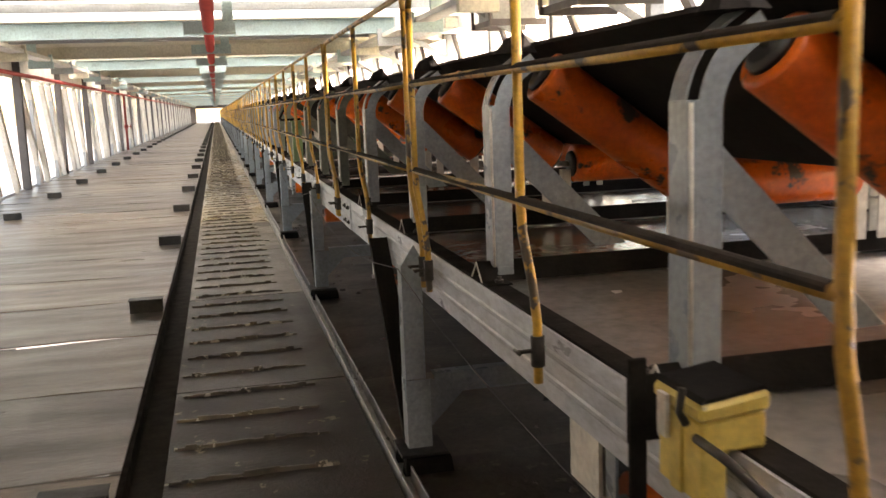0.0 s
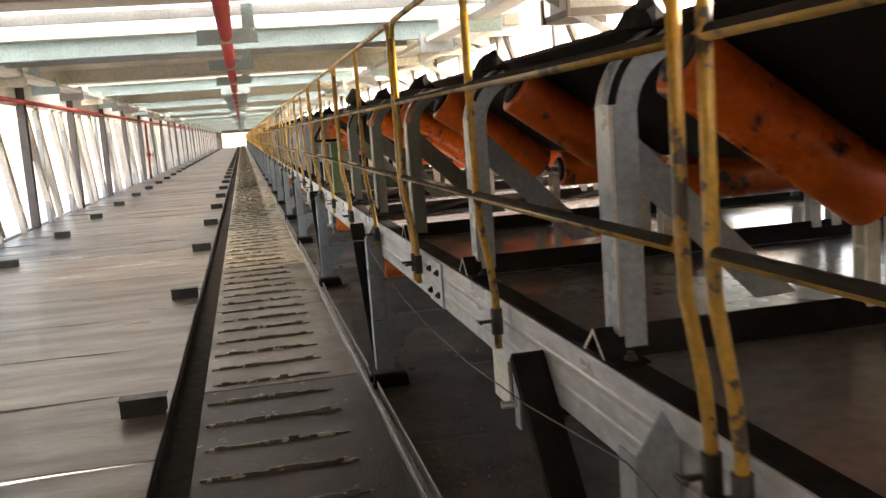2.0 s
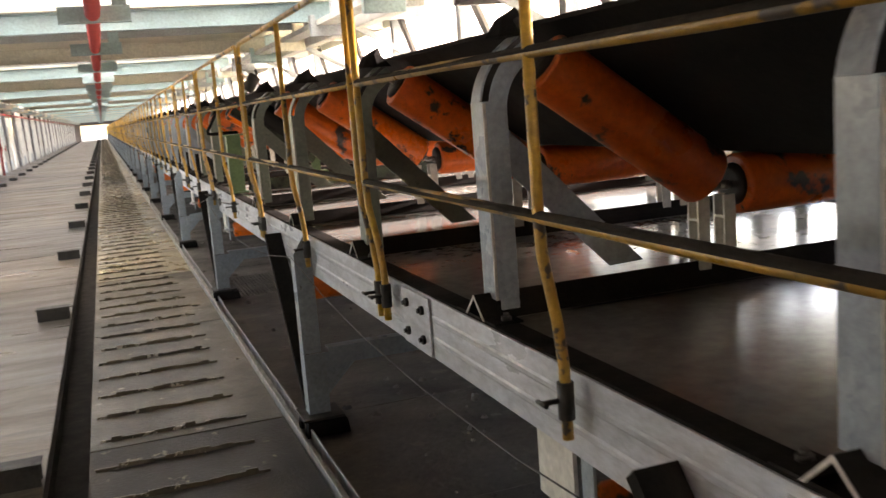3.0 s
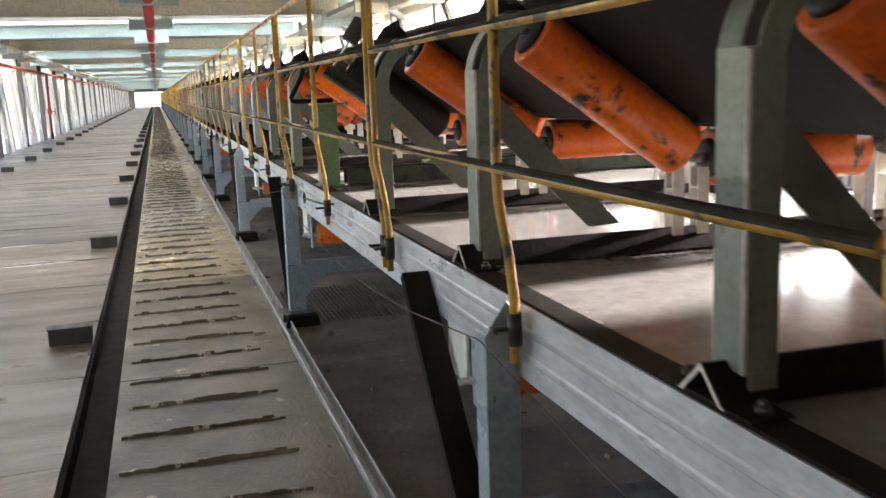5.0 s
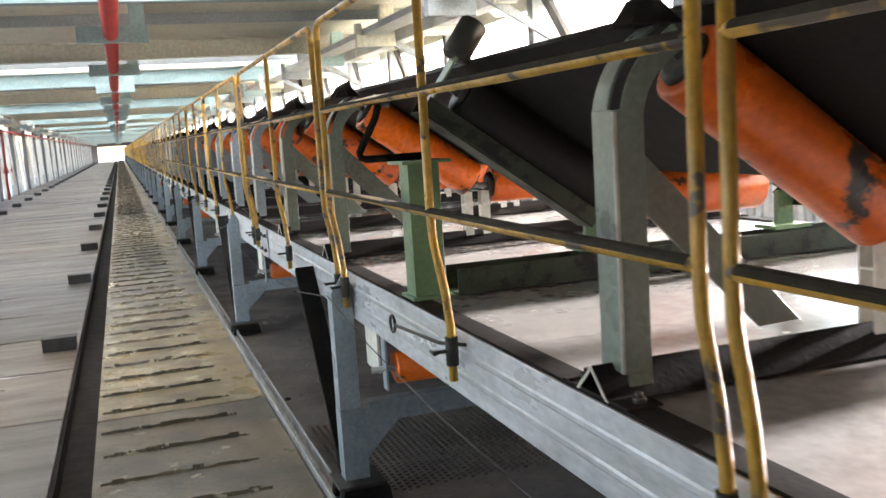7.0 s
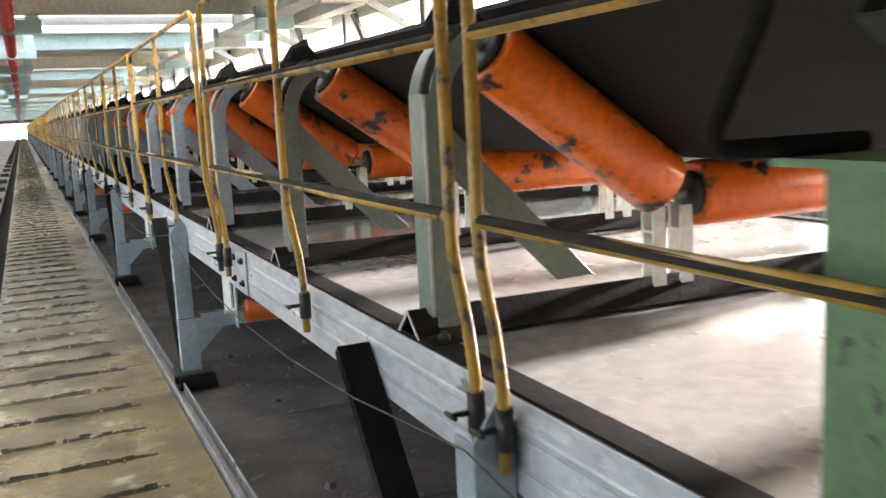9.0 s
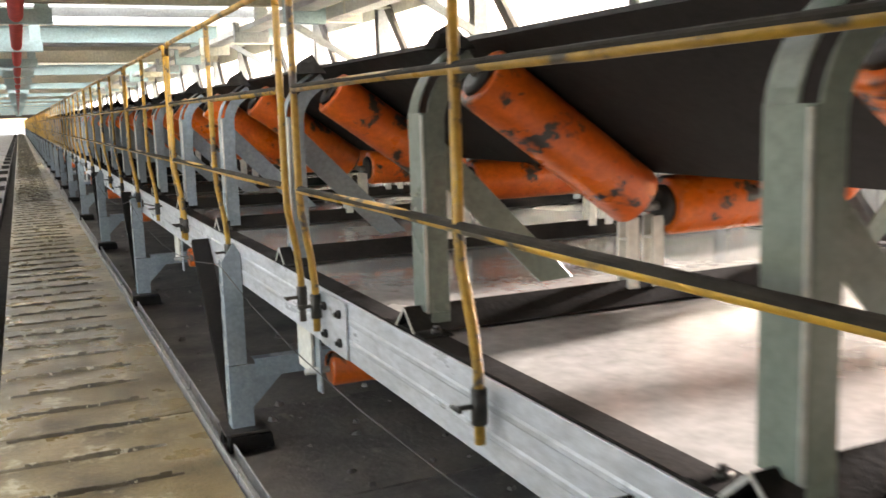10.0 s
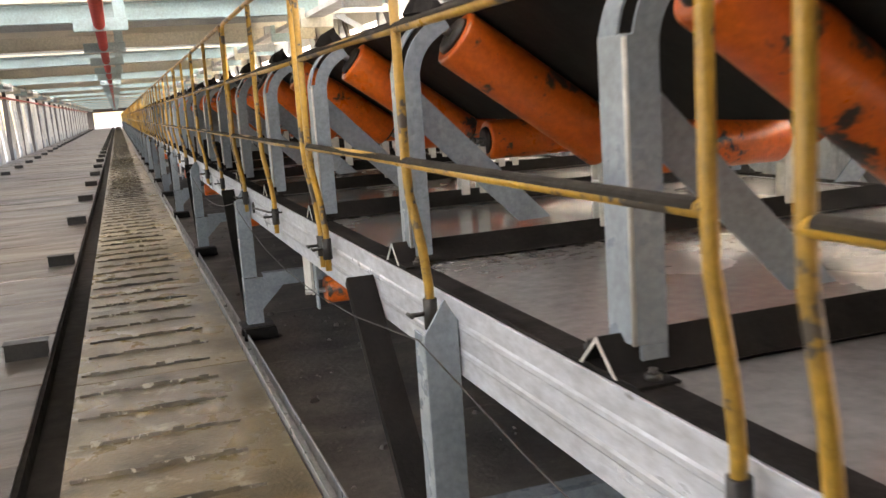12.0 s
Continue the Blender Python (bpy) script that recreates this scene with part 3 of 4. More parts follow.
def trough_idler(y, mat, tint, fine=True):
    g = thing("trough_idler", f"{tint} conveyor idler frame holding three orange rollers under the belt", "idler", "trough idlers", (XC, y, BASE_Z))
    off = Vector((XC, 0, BASE_Z))
    sh = lambda p: Vector(p) - off
    t = 0.007
    x0, x1 = 1.092 - XC, XC - 1.092
    hw, hh = 0.074, 0.068
    base = Shape().prism([(-hw, 0), (0, hh), (hw, 0), (hw - t * 1.5, 0), (0, hh - t * 1.5), (-hw + t * 1.5, 0)], "x", x0, x1)
    b = part("base_angle", base, M_DUST_SHADE, g, "dark dusty upturned angle iron")
    for xe, sgn in ((x0, -1), (x1, 1)):
        if not fine:
            break
        part("cut_end", Shape().prism([(-hw, 0), (0, hh), (hw, 0), (hw - t * 1.6, 0), (0, hh - t * 1.6), (-hw + t * 1.6, 0)], "x", xe, xe + 0.003 * sgn), M_CUT_GLINT, b, "pale cut end")
        part("foot_plate", Shape().box(xe + (0.0 if sgn < 0 else -0.09), xe + (0.09 if sgn < 0 else 0.0), -0.15, 0.15, 0, 0.006), M_DUST_SHADE, g)
        for by in (-0.12, 0.12) if fine else ():
            xb = xe - sgn * 0.05
            part("bolt", Shape().tube([(xb, by, 0.006), (xb, by, 0.018)], 0.016, 6).tube([(xb, by, 0.018), (xb, by, 0.028)], 0.009, 8), M_IRON, g, "dark hexagon bolt")
    for sgn in (-1, 1):
        upright, bent = [[sh(p) for p in run] for run in idler_leg_path()]
        path = bent
        yf, w, th, deep = -0.052, 0.074, 0.007, 0.1
        heel = [(0, yf + 0.013), (0.001, yf + 0.008), (0.004, yf + 0.004), (0.008, yf + 0.001), (0.013, yf)]
        leg = Shape().sweep(heel + [(w, yf), (w, yf + th), (th + 0.003, yf + th), (th, yf + th + 0.003), (th, yf + deep), (0, yf + deep)], upright, (0, 1, 0))
        # the heel is slit over the bend, so that the two flanges curve apart
        leg.sweep([(0, yf + 0.03), (th, yf + 0.03), (th, yf + deep), (0, yf + deep)], bent, (0, 1, 0))
        leg.sweep([(0.017, yf), (w, yf), (w, yf + th), (0.017, yf + th)], bent, (0, 1, 0))
        leg.box(upright[0].x + 0.014, upright[0].x + w, yf, yf + th, 0.012, upright[0].z)
        brace = Shape().prism([(1.205, 1.541), (1.712, 1.022), (1.588, 1.018), (1.205, 1.40)], "y", 0.05, 0.058)
        brace.v = [tuple(Vector(p) - off) for p in brace.v]
        for s_ in (leg, brace):
            if sgn > 0:
                s_.v = [(-a, c, d) for a, c, d in s_.v]
        # bright line on the heel: a highlight put in as a thin bar
        worn = Shape().tube([upright[0] + Vector((0.0025, yf + 0.0035, 0)), upright[-1] + Vector((0.0025, yf + 0.0035, -0.005))], 0.0052, 6)
        if sgn > 0:
            worn.v = [(-a, c, d) for a, c, d in worn.v]
        if fine:
            part("worn_edge", worn, M_CUT_GLINT, g, "pale highlight line put along the leg's heel")
        part("side_leg", leg, mat, g, f"{tint} bent angle iron leg", bevel=0.0015)
        part("brace", brace, mat, g, f"{tint} slanting flat brace", bevel=0.001)
        for xi in (1.895, 1.995) if fine else ():
            xs = (xi - XC) * -sgn
            part("roller_bracket", Shape().box(xs - 0.022, xs + 0.022, -0.03, -0.022, 0.03, 1.21 - BASE_Z).box(xs - 0.022, xs + 0.022, 0.022, 0.03, 0.03, 1.21 - BASE_Z).box(xs - 0.022, xs + 0.022, -0.022, 0.022, 0.2, 0.208), M_WHITE, g, "pale upright bracket between rollers")
        if fine:
            rnd_h, tip = random.Random(int(y * 10) + sgn), path[-1]
            rim = [(tip.x - 0.03 + 0.085 * rnd_h.uniform(0.8, 1.15) * math.cos(a), 0.08 * rnd_h.uniform(0.8, 1.15) * math.sin(a), tip.z - 0.012) for a in (j * math.pi / 4 for j in range(8))]
            mid_ = [(tip.x - 0.02 + (u - tip.x) * 0.5, w * 0.55, tip.z + rnd_h.uniform(0.03, 0.05)) for u, w, _ in rim]
            heap = Shape().add(rim + mid_ + [(tip.x, 0.01, tip.z + 0.075)], [(j, (j + 1) % 8, 8 + (j + 1) % 8, 8 + j) for j in range(8)] + [(8 + j, 8 + (j + 1) % 8, 16) for j in range(8)] + [tuple(range(8))[::-1]])
            if sgn > 0:
                heap.v = [(-a, c, d) for a, c, d in heap.v]
            part("dust_crust", heap, M_DUST_SHADE, g, "dark coal dust heaped on the leg's tip")
        p, q = sh(P0), sh(P1)
        if sgn > 0:
            p.x, q.x = -p.x, -q.x
        roller(g, p, q, fine)
    roller(g, sh((2.035, 0, 1.24)), sh((2.665, 0, 1.24)), fine)
    return g


idlers = {}
k = -3
while IDLER0 + PITCH * k < Y1 - 1:
    y = IDLER0 + PITCH * k
    kind = "green" if 4 <= k <= 9 else "grey" if y < 60 else "far"
    mat, tint = (M_GREENGREY, "grey-green") if kind == "green" else (M_GREY, "blue-grey")
    if k == 7:
        pass
    elif kind not in idlers:
        idlers[kind] = trough_idler(y, mat, tint, kind != "far")
    else:
        copy_thing(idlers[kind], pose(XC, y + random.uniform(-0.012, 0.012), BASE_Z))
    k += 1

# ---- belt ----
def belt_line(lift):
    pts = []
    for s in (-0.05, 0.2, 0.45, 0.58):
        pts.append(P0 + AX * s + UP * (ROLL_R + 0.003 + lift))
    pts.append(Vector((1.99, 0, 1.24 + ROLL_R + 0.012 + lift)))
    pts.append(Vector((2.1, 0, 1.24 + ROLL_R + 0.003 + lift)))
    left = [(p.x, p.z) for p in pts]
    return left + [(2 * XC - x, z) for x, z in left[::-1]]


lower, upper = belt_line(0.0), belt_line(0.02)
belt = thing("conveyor_belt", "black rubber conveyor belt, troughed, running the length of the gallery", "conveyor belt", "", (0, 0, 0))
part("carrying_strand", Shape().prism(lower + upper[::-1], "y", Y0 + 0.1, Y1 - 0.1), M_RUBBER, belt)
part("return_strand", Shape().box(1.3, 2 * XC - 1.3, Y0 + 0.1, Y1 - 0.1, 0.655, 0.672), M_RUBBER, belt)

# ---- deck sheets between the idlers ----
deck = None
k = -3
while IDLER0 + PITCH * (k + 1) < Y1 - 1:
    y = IDLER0 + PITCH * k
    if deck is None:
        deck = single("deck_sheet", Shape().prism([(0.05, -0.03), (0.05, 0.004), (PITCH - 0.05, 0.004), (PITCH - 0.05, -0.03), (PITCH - 0.055, -0.03), (PITCH - 0.055, 0), (0.055, 0), (0.055, -0.03)], "x", 1.18 - XC, XC - 1.18),
                      M_DECK, "smooth grey steel deck sheet under the belt, dusty and reflecting daylight", "deck sheet", "deck sheets", at=(XC, y, S1 - 0.006))
    else:
        copy_thing(deck, pose(XC, y, S1 - 0.006, random.uniform(-0.15, 0.15), random.uniform(-0.1, 0.1), 0))
    k += 1

# ---- return idlers ----
ret = None
y = 2.33 - 3.44
while y < Y1:
    if ret is None:
        ret = thing("return_idler", "orange return roller with pale hanger plates under the conveyor frame", "idler", "return idlers", (XC, y, 0.53))
        for sgn in (-1, 1):
            xo = sgn * (XC - 1.1)
            part("hanger_plate", Shape().box(xo - 0.006, xo + 0.006, -0.1, 0.1, 0.0, 0.18), M_WHITE, ret, "pale hanger plate", bevel=0.001)
            part("slot_arm", Shape().box(xo - sgn * 0.01 - 0.004, xo - sgn * 0.01 + 0.004, -0.18, -0.12, -0.06, 0.18), M_GREY, ret)
        rr = part("roller", Shape().tube([(-1.2, -0.15, 0.03), (-1.19, -0.15, 0.03), (1.19, -0.15, 0.03), (1.2, -0.15, 0.03)], [0.06, 0.07, 0.07, 0.06], 20), M_ORANGE, ret)
        part("shaft", Shape().tube([(-1.3, -0.15, 0.03), (1.3, -0.15, 0.03)], 0.014, 8), M_STEEL, rr)
    else:
        copy_thing(ret, pose(XC, y, 0.53))
    y += 3.44

# ---- self-aligning idler, green ----
def aligning_idler(y):
    g = thing("aligning_idler", "green self-aligning idler frame with black guide rollers under the belt", "idler", "", (XC, y, BASE_Z))
    off = Vector((XC, 0, BASE_Z))
    sh = lambda p: Vector(p) - off
    beam = Shape().prism([(-0.07, 0), (0.07, 0), (0.07, 0.1), (0.062, 0.1), (0.062, 0.008), (-0.062, 0.008), (-0.062, 0.1), (-0.07, 0.1)], "x", 1.28 - XC, XC - 1.28)
    part("cross_beam", beam, M_DARKGREEN, g, "dusty dark green channel beam", bevel=0.0015)
    for sgn in (-1, 1):
        flip = (lambda v: (v[0] * -sgn, v[1], v[2]))
        post = Shape().prism([(1.115 - XC, -0.06), (1.235 - XC, -0.06), (1.235 - XC, 0.05), (1.228 - XC, 0.05), (1.228 - XC, -0.053), (1.122 - XC, -0.053), (1.122 - XC, 0.05), (1.115 - XC, 0.05)], "z", 0.012, 0.50)
        plate0 = Shape().box(1.10 - XC, 1.26 - XC, -0.08, 0.08, 0.0, 0.0115)
        plate1 = Shape().box(1.09 - XC, 1.28 - XC, -0.08, 0.12, 0.5005, 0.512)
        arm = Shape().tube([sh(p) for p in ((1.24, 0.1, 1.46), (1.005, 0.1, 1.46), (0.985, 0.1, 1.467), (0.98, 0.1, 1.485), (1.05, 0.1, 1.61), (1.07, 0.1, 1.67))], 0.014, 8)
        knob = Shape().tube([sh(p) for p in ((1.045, 0.1, 1.682), (1.11, 0.1, 1.665))], [0.02, 0.02], 12)
        lo, hi = P0 + AX * -0.12 - UP * 0.15, P1 + AX * 0.02 - UP * 0.15
        ch = Shape().bar(sh(lo), sh(hi), 0.13, 0.008, UP)
        lips = [Shape().bar(sh(lo + Vector((0, yy, 0)) + UP * 0.035), sh(hi + Vector((0, yy, 0)) + UP * 0.035), 0.006, 0.06, UP) for yy in (-0.065, 0.065)]
        gb = Shape().bar(sh(P0 - AX * 0.1 - UP * 0.15), sh(P0 - AX * 0.1 + UP * 0.1), 0.08, 0.008, AX)
        c0 = P0 - AX * 0.1 + UP * 0.10
        gr = Shape().tube([sh(c0), sh(c0 + UP * 0.008), sh(c0 + UP * 0.15), sh(c0 + UP * 0.158)], [0.045, 0.054, 0.054, 0.045], 18)
        st = Shape().box(1.80 - XC, 1.99 - XC, -0.07, 0.07, 0.11, 0.125).box(1.83 - XC, 1.86 - XC, -0.03, 0.03, 0.101, 0.11).box(1.85 - XC, 1.93 - XC, -0.012, 0.012, 0.125, 0.27)
        for s_ in (post, plate0, plate1, arm, knob, ch, *lips, gb, gr, st):
            s_.v = [flip(v) for v in s_.v]
        part("post", post, M_GREEN, g, "green channel post on a base plate", bevel=0.0012)
        part("base_plate", plate0, M_GREEN, g)
        part("top_plate", plate1, M_GREEN, g)
        part("guide_arm", arm, M_DUST_SHADE, g, "dark bent bar")
        part("knob", knob, M_CAP, g, "black knob")
        wing = part("wing_channel", ch, M_DARKGREEN, g, "dusty dark green wing channel", bevel=0.001)
        for lip in lips:
            part("lip", lip, M_DARKGREEN, wing)
        part("guide_bracket", gb, M_GREEN, g)
        part("guide_roller", gr, M_CAP, g, "black rubber guide roller")
        part("saddle", st, M_GREEN, g, "pale green saddle")
        p, q = sh(P0), sh(P1)
        if sgn > 0:
            p.x, q.x = -p.x, -q.x
        roller(g, p, q, mat=M_BLACKROLL)
    roller(g, sh((2.035, 0, 1.24)), sh((2.665, 0, 1.24)))
    return g


aligning_idler(IDLER0 + PITCH * 7)

# ---- small things on the conveyor frame ----
box = thing("pull_cord_switch", "yellow pull cord switch box with a dusty lid", "switch box", "", (1.068, 1.62, 0.936))
part("body", Shape().prism([(-0.066, -0.1), (-0.012, -0.1), (-0.012, 0.0), (0.066, 0.0), (0.066, 0.072), (-0.066, 0.06)], "y", -0.085, 0.085), M_BOXYEL, box, bevel=0.006)
part("lid", Shape().prism([(-0.074, 0.0605), (0.07, 0.0735), (0.07, 0.112), (-0.074, 0.094)], "y", -0.095, 0.095), M_BOXYEL, box, bevel=0.008)
part("dust_layer", Shape().prism([(-0.068, 0.0955), (0.064, 0.113), (0.055, 0.121), (-0.058, 0.105)], "y", -0.088, 0.088), M_DUST_SHADE, box, "brown dust on the lid")
part("rib", Shape().prism([(-0.074, -0.095), (-0.0665, -0.095), (-0.0665, 0.058), (-0.074, 0.058)], "y", -0.02, 0.02), M_BOXYEL, box)
part("lever", Shape().tube([(-0.078, -0.05, 0.05), (-0.092, -0.05, 0.075), (-0.086, -0.05, 0.12)], 0.008, 8), M_IRON, box)
part("hinge", Shape().box(-0.084, -0.0745, 0.02, 0.055, 0.0, 0.085), M_CUT_GLINT, box, "pale hinge")
part("cable", Shape().tube([(-0.07, -0.07, 0.03), (-0.06, -0.16, 0.02), (-0.03, -0.3, -0.03), (-0.045, -0.5, -0.06)], 0.009, 8), M_IRON, box, "dark cable")
single("switch_bracket", Shape().box(-0.02, 0.02, -0.006, 0.006, -0.36, 0.09).box(-0.02, 0.06, 0.006, 0.012, -0.1, 0.05), M_DUST_SHADE, "dark flat bar bracket bolted beside the yellow switch box", "bracket", at=(1.03, 1.86, 0.94), bevel=0.002)

cord = []
yy = -4.3
while yy < 90:
    for f in range(7):
        t = f / 6
        cord.append((0.968, yy + 4.3 * t, 0.83 - 0.15 * 4 * t * (1 - t)))
    yy += 4.3
single("steel_wire", Shape().tube([p for i, p in enumerate(cord) if i == 0 or p[1] - cord[i - 1][1] > 0.01], 0.0025, 5, False), M_IRON, "thin dark steel wire sagging along the conveyor frame", "wire")

hook = None
for y in (11.87, 20.55, 29.15):
    if hook is None:
        ring = [(0, 0.03 * math.cos(a), 0.03 * math.sin(a)) for a in (math.radians(v) for v in range(0, 361, 30))]
        hook = single("eye_bolt", Shape().tube(ring, 0.0055, 6, False).tube([(0, -0.03, 0), (0.03, -0.42, 0.01), (0.09, -0.5, 0.01)], 0.006, 6), M_IRON, "dark eye bolt holding the pull cord at the frame", "eye bolt", "eye bolts", at=(0.985, y, 0.885))
    else:
        copy_thing(hook, pose(0.985, y, 0.885))

cab = thing("fire_box", "white box with red panels standing beyond the conveyor", "fire box", "", (4.6, 18.0, FLOOR))
part("body", Shape().box(-0.12, 0.12, -1.1, 1.1, 0.8, 1.36), M_WHITE, cab, bevel=0.01)
for y in (-0.75, 0.25):
    part("panel", Shape().box(-0.132, -0.121, y, y + 0.5, 0.86, 1.3), M_RED, cab, "red panel")
for y in (-0.95, 0.85):
    part("leg", Shape().box(-0.03, 0.03, y, y + 0.08, 0.0, 0.799), M_WHITE, cab)

# ---- pipes and frames beyond the belt, under the roof ----
stand = thing("standpipe", "red painted standpipe with a valve on the open side", "pipe", "", (WALL_L + 0.2, 51.0, FLOOR))
part("pipe", Shape().tube([(0, 0, 0), (0, 0, 2.78)], 0.06, 12), M_RED, stand)
part("valve", Shape().tube([(0, -0.01, 1.1), (0, 0, 1.14), (0, 0, 1.26), (0, 0.01, 1.3)], 0.1, 12), M_RED, stand, "red valve body")
part("hand_wheel", Shape().tube([(0.22, 0.13 * math.cos(q), 1.2 + 0.13 * math.sin(q)) for q in (2 * math.pi * j / 14 for j in range(15))], 0.014, 6, False).bar((0.1, 0, 1.2), (0.22, 0, 1.2), 0.03, 0.03).bar((0.22, -0.13, 1.2), (0.22, 0.13, 1.2), 0.02, 0.02, (1, 0, 0)).bar((0.22, 0, 1.07), (0.22, 0, 1.33), 0.02, 0.02, (1, 0, 0)), M_RED, stand)

drop = [(0, 0, 0.44), (0, 0, 0.12), (0.02, 0, 0.05), (0.07, 0, 0.015), (0.13, 0, 0.03), (0.17, 0, 0.06)]
single("drop_pipe", Shape().tube(drop, 0.022, 10), M_RED, "thin red drop pipe with an upturned end under the roof", "pipe", at=(4.15, 19.0, 2.875))


def angle_frame(x, y, z, wide, deep):
    """Dark angle-iron hanger: two drop arms, a cross angle and a shelf with a grey cabinet on it."""
    g = thing("hanging_frame", "dark grey angle iron frame hanging from the roof beyond the belt", "frame", "hanging frames", (x, y, z))
    for yy in (0.0, deep):
        part("drop_arm", Shape().box(-0.03, 0.0, yy - 0.03, yy + 0.03, 0.0, ROOF - z - 0.004), M_DARKCOL, g)
        part("cross_angle", Shape().box(0.0, wide, yy - 0.006, yy + 0.006, 0, 0.09).box(0.0, wide, yy + 0.006, yy + 0.07, 0, 0.01), M_DARKCOL, g)
    part("side_angle", Shape().box(0.02, 0.03, 0.08, deep - 0.008, 0.011, 0.09), M_DARKCOL, g)
    single("cabinet", Shape().box(0.05, wide - 0.1, 0.12, deep - 0.1, 0.0, 0.3), M_BEAM, "pale grey sheet cabinet resting on a hanging frame", "cabinet", "cabinets", at=(x, y, z + 0.092), bevel=0.01)
    return g


angle_frame(3.75, 8.9, 2.5, 0.9, 1.1)
angle_frame(3.95, 12.6, 2.62, 0.8, 0.9)

duct = thing("sheet_duct", "white sheet duct beam under the roof beyond the belt", "duct", "", (3.95, 15.2, 2.82))
part("body", Shape().box(0, 0.22, 0, 9.5, 0, 0.16), M_WHITE, duct, bevel=0.006)
for q in range(5):
    part("joint_band", Shape().box(-0.008, 0.228, 0.6 + 2 * q, 0.66 + 2 * q, -0.008, 0.168), M_CREAM, duct, "cream joint band")
part("branch", Shape().bar((0.1, 3.2, 0.2), (1.05, 4.9, 0.2), 0.2, 0.12, (0, 0, 1)), M_WHITE, duct, "slanting white branch")
for y in (9.6, 13.1, 17.9, 21.7, 26.0, 30.2):
    tie = thing("roof_brace", "cream channel beam with a grey slanting strut beyond the belt", "brace", "roof braces", (4.2, y, 2.3))
    part("beam", Shape().box(-0.45, 0.74, -0.06, 0.06, 0.62, 0.74), M_CREAM, tie, bevel=0.005)
    part("strut", Shape().bar((0.7, 0.0, 0.0), (-0.35, 0.0, 0.61), 0.09, 0.05), M_BEAM, tie, "grey slanting strut")
    part("post", Shape().box(-0.4, -0.3, -0.05, 0.05, 0.741, ROOF - 2.3 - 0.004), M_CREAM, tie)

# ---- floors, piece by piece ----
BW = 1.49
# strips under most seams are added unseen, to block light through the gaps
bearers = Shape()
for k in range(130):
    yb = Y0 + 0.28 + BW * k
    for a, b in ((WALL_L + 0.1, -3.3), (-3.3, -2.3), (-2.3, -1.45), (-1.45, STRIP_L - 0.02)):
        if random.Random(k * 17 + int(a * 10)).random() > 0.2 and yb < Y1:
            bearers.box(a, b, yb - 0.045, yb + 0.045, FLOOR - 0.049, FLOOR - 0.027)
floor_side = tagged(new("floor", bearers.box(-4.5, -4.42, Y0, Y1, FLOOR - 0.2, FLOOR - 0.05).box(-2.5, -2.42, Y0, Y1, FLOOR - 0.2, FLOOR - 0.05).box(-0.46, -0.38, Y0, Y1, FLOOR - 0.2, FLOOR - 0.05).mesh("floor", M_IRON)),
                    "side walkway of grey-brown boards laid across on dark bearers", "floor", kind="structure")
boards = []
for v in range(4):
    s = Shape()
    n, m = 8, 2
    rnd = random.Random(v)
    xs = [WALL_L + 0.02 + (STRIP_L - 0.012 - WALL_L - 0.02) * i / n for i in range(n + 1)]
    edge0 = [rnd.uniform(0.0, 0.012) for _ in xs]
    edge1 = [BW - rnd.uniform(0.004, 0.02) - (0.045 if v == 2 and 3 < q < 7 else 0.03 if v == 0 and 5 < q else 0.0) for q, _ in enumerate(xs)]
    lift = [rnd.uniform(0, 0.018) for _ in xs]
    top, bot = [], []
    for i, x in enumerate(xs):
        for yv, zz in ((edge0[i], lift[i]), (BW / 2, 0.0), (edge1[i], lift[-1 - i])):
            top.append((x, yv, zz))
            bot.append((x, yv, zz - 0.011))
    k0 = len(top)
    f = []
    for i in range(n):
        for j in range(2):
            a = i * 3 + j
            f.append((a, a + 3, a + 4, a + 1))
            f.append((k0 + a, k0 + a + 1, k0 + a + 4, k0 + a + 3))
        f.append((i * 3, k0 + i * 3, k0 + i * 3 + 3, i * 3 + 3))
        f.append((i * 3 + 2, i * 3 + 5, k0 + i * 3 + 5, k0 + i * 3 + 2))
    for i in (0, n):
        f.append((i * 3, i * 3 + 1, k0 + i * 3 + 1, k0 + i * 3))
        f.append((i * 3 + 1, i * 3 + 2, k0 + i * 3 + 2, k0 + i * 3 + 1))
    s.add(top + bot, f)
    boards.append(s.mesh("board", M_BOARD))
k = 0
while Y0 + 0.28 + BW * (k + 1) < Y1:
    ob = part("board", boards[(k * 7 + k // 3) % 4], None, floor_side)
    ob.location = (0, Y0 + 0.28 + BW * k + random.uniform(-0.004, 0.004), FLOOR - 0.012)
    k += 1

# the base is near-black; only its groove left of the plates shows
walkway = tagged(new("walkway", Shape().prism([(u, w + FLOOR) for u, w in [(STRIP_L - 0.018, -0.046), (STRIP_L - 0.018, -0.028), (STRIP_L + 0.011, -0.028), (STRIP_L + 0.011, -0.14), (-0.165, -0.14), (-0.165, -0.03), (STRIP_R, -0.03), (STRIP_R, -0.05), (-0.159, -0.05), (-0.159, -0.146), (STRIP_L + 0.005, -0.146), (STRIP_L + 0.005, -0.046)]], "y", Y0, Y1).mesh("walkway", M_SOOT_GROOVE)), "dusty steel walkway with raised cross cleats", "walkway", kind="structure")
# plates step from dark through mid brown to light ochre along y
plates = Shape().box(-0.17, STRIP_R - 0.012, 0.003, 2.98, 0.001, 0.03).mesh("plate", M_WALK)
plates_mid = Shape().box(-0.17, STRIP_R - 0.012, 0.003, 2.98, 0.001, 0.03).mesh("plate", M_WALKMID)
